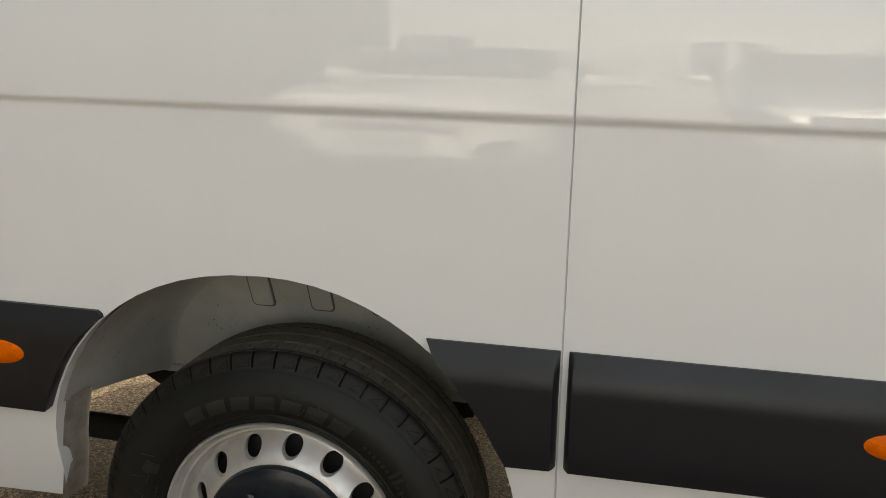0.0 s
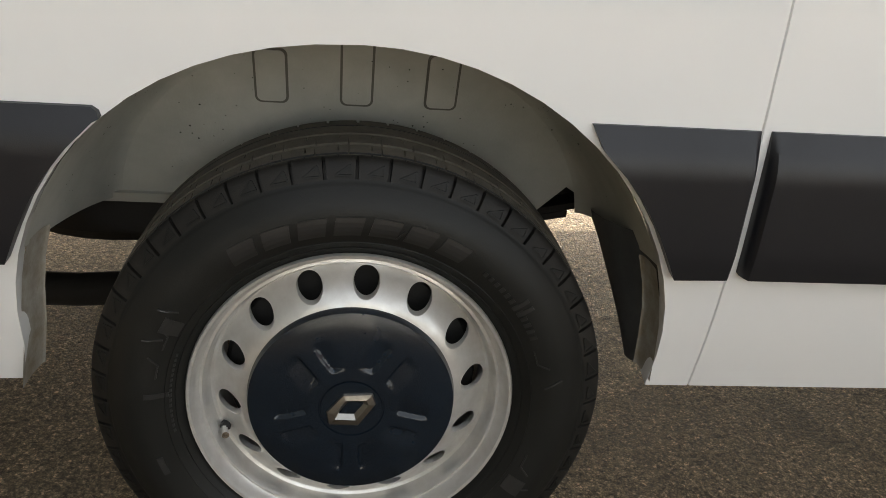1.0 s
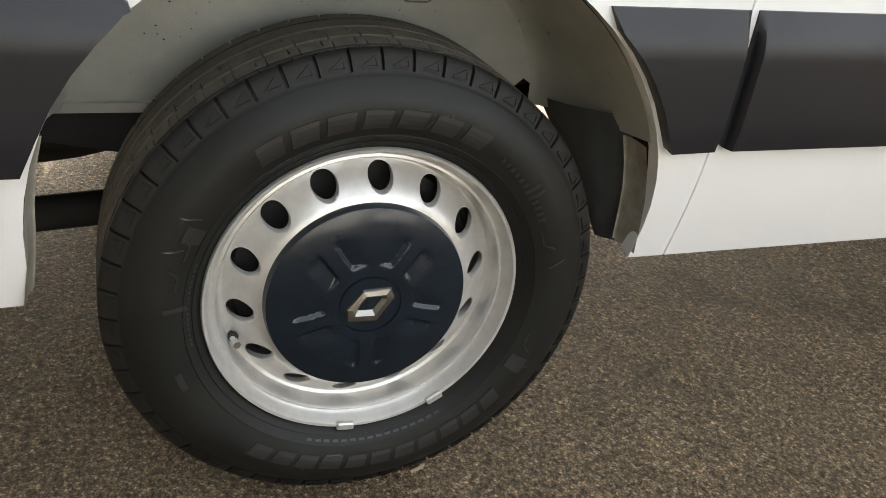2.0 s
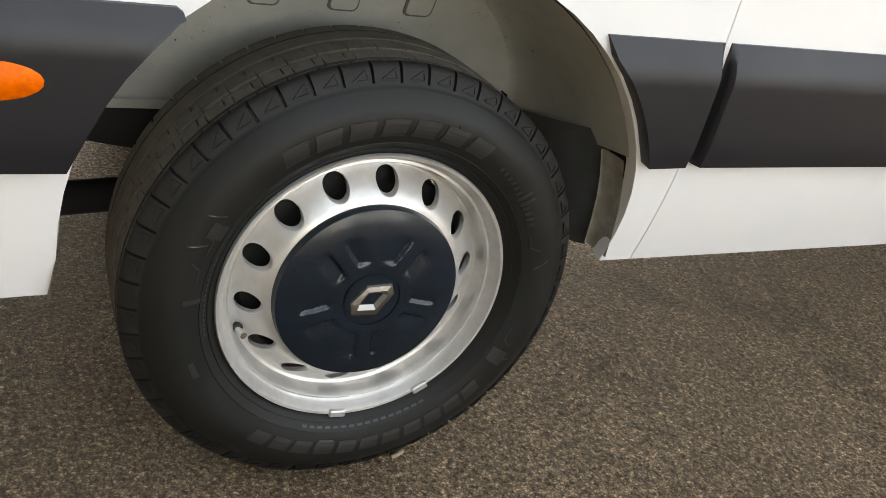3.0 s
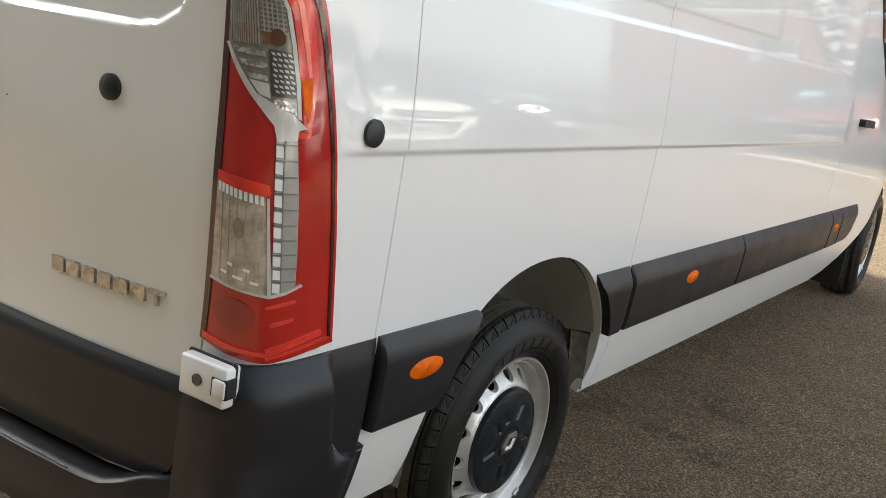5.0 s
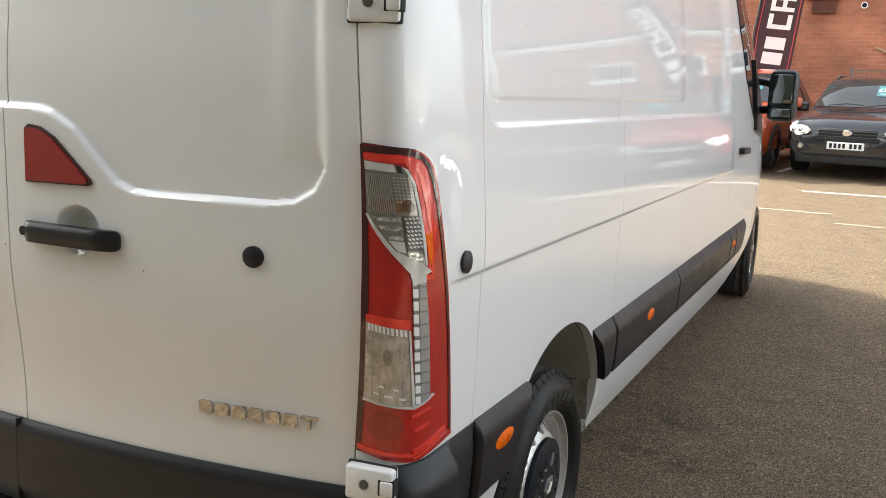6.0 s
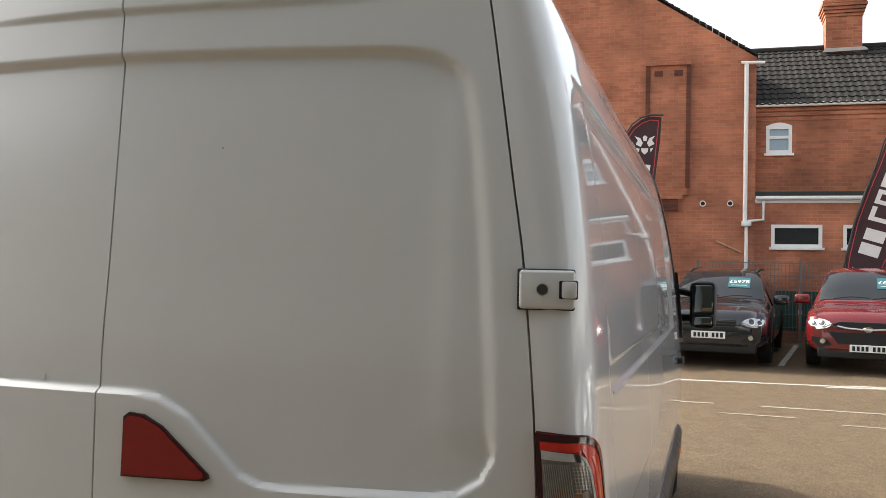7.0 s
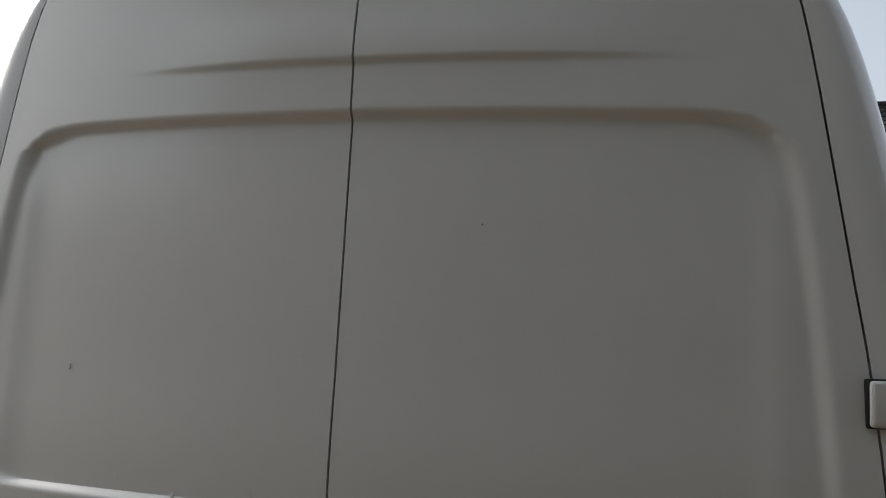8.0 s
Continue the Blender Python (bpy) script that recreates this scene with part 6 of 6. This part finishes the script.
def parked_car(x, y, turn, paint, label, sticker=True, rails=False, h=1.0, grille="bars", price="", plate_z=0.45):
    """A tall hatchback or SUV; local y runs from its nose to its tail, and it stands at z 0."""
    car = thing("parked_car", label, "car", "parked cars", loc=(x, y, ground_z(y + 1)))
    car.rotation_euler = (radians(2.0) if y > 5 else 0, 0, radians(turn))
    st = [(0.00, 0.66, 0.70, 0.56), (0.03, 0.79, 0.84, 0.66), (0.10, 0.85, 0.935, 0.70), (0.25, 0.885, 0.985, 0.73), (0.50, 0.90, 1.025, 0.75), (0.85, 0.907, 1.065, 0.76), (1.12, 0.907, 1.10, 0.765), (1.25, 0.907, 1.185, 0.75),
          (1.50, 0.907, 1.39, 0.705), (1.80, 0.907, 1.575, 0.65), (2.00, 0.907, 1.64, 0.625), (2.40, 0.907, 1.68, 0.595), (3.00, 0.907, 1.685, 0.59), (3.60, 0.905, 1.66, 0.58), (3.95, 0.895, 1.60, 0.57), (4.12, 0.885, 1.40, 0.60),
          (4.25, 0.87, 1.12, 0.66), (4.36, 0.84, 0.95, 0.68), (4.42, 0.76, 0.80, 0.60)]
    st = [(a, w, 0.25 + (t - 0.25) * h, wt) for a, w, t, wt in st]

    def ring(a, w, top, wt):
        belt = min(0.99 * h, top - 0.045)
        lo = 0.24 if 0.25 < a < 4.2 else 0.33
        return [(0, lo), (w * 0.88, lo), (w * 0.985, lo + 0.10), (w, 0.55), (w * 1.0, 0.70), (w * 0.985, belt - 0.05), (w * 0.955, belt), (wt + (w * 0.955 - wt) * 0.30, belt + (top - belt) * 0.68), (wt, top - 0.030), (wt * 0.86, top), (wt * 0.45, top + 0.012), (0, top + 0.016)]

    bm = bmesh.new()
    rows = []
    for s in st:
        r = ring(*s)
        rows.append([bm.verts.new((px, s[0], pz)) for px, pz in r] + [bm.verts.new((-px, s[0], pz)) for px, pz in r[-2:0:-1]])
    for a, b in zip(rows, rows[1:]):
        for k in range(len(a)):
            bm.faces.new((a[k], a[(k + 1) % len(a)], b[(k + 1) % len(b)], b[k]))
    bm.faces.new(rows[0])
    bm.faces.new(rows[-1][::-1])
    body = part("car_body", bm, paint, car)

    def top_at(a):
        return curve_at([(s[0], s[2], s[3], s[1]) for s in st], a)

    # windscreen and side glass follow the body
    bm = bmesh.new()
    rr = []
    for i in range(9):
        a = 1.17 + (1.86 - 1.17) * i / 8
        top, wt, w = top_at(a)
        rr.append([bm.verts.new((wt * f * 0.985, a, top + 0.010 + 0.016 * (1 - f * f) - (0.028 if abs(f) > 0.95 else 0))) for f in (-1, -0.9, -0.5, 0, 0.5, 0.9, 1)])
    for a, b in zip(rr, rr[1:]):
        for k in range(6):
            bm.faces.new((a[k], a[k + 1], b[k + 1], b[k]))
    part("windscreen", bm, GLASS, car, "dark windscreen")
    foot_z = top_at(1.17)[0] + 0.035
    for wx0, wx1 in ((-0.52, 0.02), (0.06, 0.56)):
        part("wiper", tube([(wx0, 1.14, foot_z), ((wx0 + wx1) / 2, 1.17, foot_z + 0.035), (wx1, 1.16, foot_z + 0.020)], 0.009, 6), GAP, car)
    for sgn in (-1, 1):
        for a0, a1 in ((1.62, 2.45), (2.52, 3.25), (3.32, 3.85)):
            bm = bmesh.new()
            g = []
            for i in range(6):
                a = a0 + (a1 - a0) * i / 5
                top, wt, w = top_at(a)
                pts = ring(a, w, top, wt)
                lo_p, mid_p, hi_p = pts[6], pts[7], pts[8]
                g.append([bm.verts.new((sgn * (p[0] + 0.008), a, p[1])) for p in ((lo_p[0], lo_p[1] + 0.03), mid_p, (hi_p[0], hi_p[1] - 0.05))])
            for a, b in zip(g, g[1:]):
                for k in range(2):
                    bm.faces.new((a[k], a[k + 1], b[k + 1], b[k]))
            part("side_window", bm, GLASS, car, "dark side glass")
        hl = prism([(sgn * u, v) for u, v in ((-0.20, -0.045), (-0.10, -0.085), (0.06, -0.085), (0.16, -0.045), (0.20, 0.06), (0.12, 0.095), (-0.06, 0.065), (-0.18, 0.005))], -0.065, 0.13)
        bmesh.ops.bevel(hl, geom=hl.edges[:], offset=0.022, segments=2, affect="EDGES")
        lamp_at = pose(sgn * 0.665, 0.055, 0.80 * h, -22, sgn * 7, sgn * 26)
        bmesh.ops.transform(hl, matrix=lamp_at, verts=hl.verts)
        lampp = part("headlamp", hl, SILVER, car, "clear headlamp")
        for bu, br in ((-0.055, 0.058), (0.075, 0.046)):
            for prof, m_, nm in (([(br, 0.0), (br, 0.014), (br * 0.82, 0.016), (br * 0.74, 0.004)], CHROME, "lamp_ring"), ([(br * 0.76, 0.006), (br * 0.4, 0.012), (0.0, 0.014)], PANE, "lamp_bulb")):
                bm = lathe(prof, 20, "z")
                bmesh.ops.transform(bm, matrix=lamp_at @ pose(sgn * bu, -0.064, -0.008, 90, 0, 0), verts=bm.verts)
                part(nm, bm, m_, lampp)
        fg = lathe([(0.0, 0.02), (0.036, 0.02), (0.046, 0.0), (0.05, -0.02)], 18, "z")
        bmesh.ops.transform(fg, matrix=pose(sgn * 0.64, -0.018, 0.475, 90, 0, sgn * 8), verts=fg.verts)
        hs = prism([(sgn * 0.50, 0.42), (sgn * 0.60, 0.52), (sgn * 0.80, 0.55), (sgn * 0.78, 0.46), (sgn * 0.70, 0.39)], -0.012, 0.12)
        part("fog_housing", hs, UNDER, car, "dark fog lamp housing")
        part("fog_lamp", fg, SILVER, car, "round fog lamp")
        mr = boxed(-0.125, 0.125, -0.05, 0.07, -0.08, 0.08, 0.04, 3)
        bmesh.ops.transform(mr, matrix=pose(sgn * 1.01, 1.50, 1.15 * h), verts=mr.verts)
        part("wing_mirror", mr, paint, car)
        if rails:
            part("roof_rail", tube([(sgn * 0.56, 1.95, 1.66 * h), (sgn * 0.58, 2.2, 1.705 * h), (sgn * 0.56, 3.4, 1.70 * h), (sgn * 0.55, 3.7, 1.66 * h)], 0.02, 8), DARKMETAL, car, "roof rail")
    if grille == "bars":
        part("grille", boxed(-0.42, 0.42, -0.012, 0.06, 0.70 * h, 0.86 * h, 0.03, 2), GAP, car, "dark grille")
        for k in range(3):
            part("grille_bar", boxed(-0.41, 0.41, -0.022, 0.03, (0.715 + 0.05 * k) * h, (0.735 + 0.05 * k) * h, 0.004, 1), DARKMETAL, car)
        part("bumper_slot", boxed(-0.46, 0.46, -0.018, 0.06, 0.56, 0.64, 0.02, 2), GAP, car)
    else:
        part("grille", prism([(-0.50, 0.74), (-0.36, 0.66), (0.36, 0.66), (0.50, 0.74), (0.40, 0.78), (-0.40, 0.78)], -0.012, 0.08), GAP, car, "dark upper grille")
        part("grille_bar", tube([(-0.43, -0.004, 0.785 * h), (-0.30, -0.020, 0.755 * h), (0, -0.03, 0.735 * h), (0.30, -0.020, 0.755 * h), (0.43, -0.004, 0.785 * h)], 0.017, 8), CHROME, car, "chrome grille bar")
        part("bumper_slot", prism([(-0.56, 0.62), (-0.42, 0.44), (0.42, 0.44), (0.56, 0.62)], -0.020, 0.06), GAP, car)
    part("emblem", lathe([(0.0, 0.0), (0.06, 0.0), (0.07, -0.01)], 20, "z"), CHROME, car, "oval chrome emblem").matrix_basis = pose(0, -0.026, (0.79 if grille == "bars" else 0.74) * h, 90, 0, 0) @ Matrix.Diagonal((1, 0.7, 1, 1))
    part("lower_bumper", boxed(-0.72, 0.72, 0.0, 0.25, 0.22, 0.42, 0.05, 2), UNDER, car, "dark lower bumper")
    plate = part("number_plate", boxed(-0.26, 0.26, -0.045, -0.02, plate_z, plate_z + 0.11, 0.005, 1), PLATEMAT, car, "white plate", smooth=False)
    xk = -0.225
    for wk in (0.055, 0.055, 0.05, 0.055, 0.0, 0.055, 0.055, 0.06):
        if wk:
            part("plate_bar", boxed(xk, xk + wk * 0.72, -0.048, -0.044, plate_z + 0.02, plate_z + 0.09), GAP, plate, smooth=False)
        xk += wk + 0.008 if wk else 0.035
    if sticker:
        bm = bmesh.new()
        top0, _, _ = top_at(1.40)
        top1, _, _ = top_at(1.66)
        vs_ = [bm.verts.new(p) for p in ((0.14, 1.40, top0 + 0.034), (0.50, 1.40, top0 + 0.028), (0.50, 1.66, top1 + 0.028), (0.14, 1.66, top1 + 0.034))]
        bm.faces.new(vs_)
        sk = part("price_sticker", bm, STICKER, car, "turquoise price sticker", smooth=False)
        cu = bpy.data.curves.new("price_figures", "FONT")
        cu.body, cu.size, cu.align_x, cu.align_y, cu.extrude = price, 0.135, "CENTER", "CENTER", 0.001
        cu.materials.append(PLATEMAT)
        fig = new("price_figures", cu)
        slope = math.atan2(top1 - top0, 0.26)
        fig.matrix_basis = pose(0.32, 1.53, (top0 + top1) / 2 + 0.044, math.degrees(slope), 0, 0)
        fig.parent = sk
        bm = bmesh.new()
        lerp = lambda u, t: (u, 1.40 + 0.26 * t, top0 + (top1 - top0) * t + 0.040)
        bm.faces.new([bm.verts.new(lerp(u, t)) for u, t in ((0.19, 0.16), (0.45, 0.16), (0.45, 0.20), (0.19, 0.20))])
        part("sticker_bar", bm, PLATEMAT, sk, smooth=False)
    for wx in (-0.80, 0.80):
        for wy in (0.86, 3.50):
            tyre = lathe([(0.20, -0.10), (0.31, -0.11), (0.335, -0.09), (0.335, 0.09), (0.31, 0.11), (0.22, 0.105), (0.20, 0.09)], 32)
            o = part("car_wheel", tyre, RUBBER, car, "car tyre on alloy wheel")
            o.location = (wx, wy, 0.335)
            o.rotation_euler = (0, 0, 0 if wx > 0 else math.pi)
            rimb = lathe([(0.0, 0.055), (0.05, 0.06), (0.06, 0.04), (0.19, 0.03), (0.215, 0.095), (0.222, 0.10)], 32)
            part("alloy_rim", rimb, GAP, o)
            for k in range(5):
                sp = boxed(0.055, 0.088, -0.022, 0.022, 0.03, 0.212, 0.006, 1)
                bmesh.ops.rotate(sp, verts=sp.verts, matrix=Matrix.Rotation(2 * math.pi * k / 5, 3, "X"))
                part("wheel_spoke", sp, ALLOY, o)
            arch_ring = lathe([(0.345, 0.0), (0.42, 0.0), (0.42, 0.006), (0.345, 0.006)], 24, "x", 0.1, math.pi - 0.1)
            ar = part("wheel_arch", arch_ring, UNDER, car, "dark wheel arch")
            ar.location = (math.copysign(0.905, wx) - (0.0 if wx > 0 else 0.006), wy, 0.335)
    return car


CARWHITE = mat("white_car_paint", (0.80, 0.80, 0.78), 0.25, coat=1.0, var=0.04, scale=3)
parked_car(1.14, 12.45, -7, CARBLACK, "black estate car with roof rails and price sticker", True, True, 0.88, price="\u00a35978")
parked_car(3.46, 12.35, -8, CARRED, "dark red hatchback with chrome grille bar", True, False, 0.91, "wing", "\u00a36278", 0.33)
parked_car(-0.92, 12.3, -6, CARORANGE, "copper orange car with dark alloy wheels", True, False, 0.93, "wing", "\u00a34978", 0.33)
# the cars opposite stay out of view and only feed the flank's reflections
parked_car(4.9, -0.9, -84, CARWHITE, "white car parked opposite the van", False)
parked_car(5.1, 1.9, -88, CARSILVER, "silver car parked opposite the van", False, True)
parked_car(5.0, 4.7, -86, CARWHITE, "white hatchback parked opposite the van", False, False, 0.95, "wing")
parked_car(5.2, 7.6, -88, CARBLACK, "black car parked opposite the van", False, True)

# ---- unseen yard walls: east for flank reflections, south to shade the rear doors ----
RENDER = mat("pale_rendered_wall", (0.55, 0.56, 0.56), 0.9, var=0.25, scale=1.5, grain=0.3, gscale=80)
bm = wall_cells(bmesh.new(), -14, 12, 0, 3.4, 0, 0.4, [(-9.5, -8.1, 1.2, 2.6), (-6, -4.6, 1.2, 2.6), (-2.5, -1.1, 1.2, 2.6), (2, 3.4, 1.2, 2.6), (6, 7.4, 1.2, 2.6)])
bmesh.ops.transform(bm, matrix=pose(14, 0, 0, 0, 0, -90), verts=bm.verts)
east = tagged(part("wall_east", bm, RENDER, None, smooth=False), "pale rendered wall with white windows closing the yard", "wall", kind="structure")
for c in (8.8, 5.3, 1.8, -2.7, -6.7):
    w = part("window", boxed(13.94, 13.98, c - 0.64, c + 0.64, 1.26, 2.54), PANE, east, "dark window pane", smooth=False)
    for y0, y1, z0, z1 in ((c - 0.75, c - 0.62, 1.15, 2.65), (c + 0.62, c + 0.75, 1.15, 2.65), (c - 0.05, c + 0.05, 1.28, 2.52), (c - 0.62, c + 0.62, 1.15, 1.28), (c - 0.62, c + 0.62, 2.52, 2.65)):
        part("window_frame", boxed(13.90, 13.99, y0, y1, z0, z1, 0.01, 1), UPVC, w, "white frame", smooth=False)
SHADEWALL = mat("shade_wall_green", (0.024, 0.029, 0.024), 0.9, var=0.5, scale=2.0, col2=(0.042, 0.044, 0.036), grain=0.4, gscale=40)
# wall behind the camera darkens the rear doors; its low end lets sky reflect
tagged(part("wall_south", prism([(-14, 0), (14, 0), (14, 6.0), (-2.2, 6.0), (-2.2, 2.8), (-14, 2.8)], -3.9, -3.5), SHADEWALL, None, smooth=False), "unseen dark wall that shades the rear doors", "wall", kind="structure")
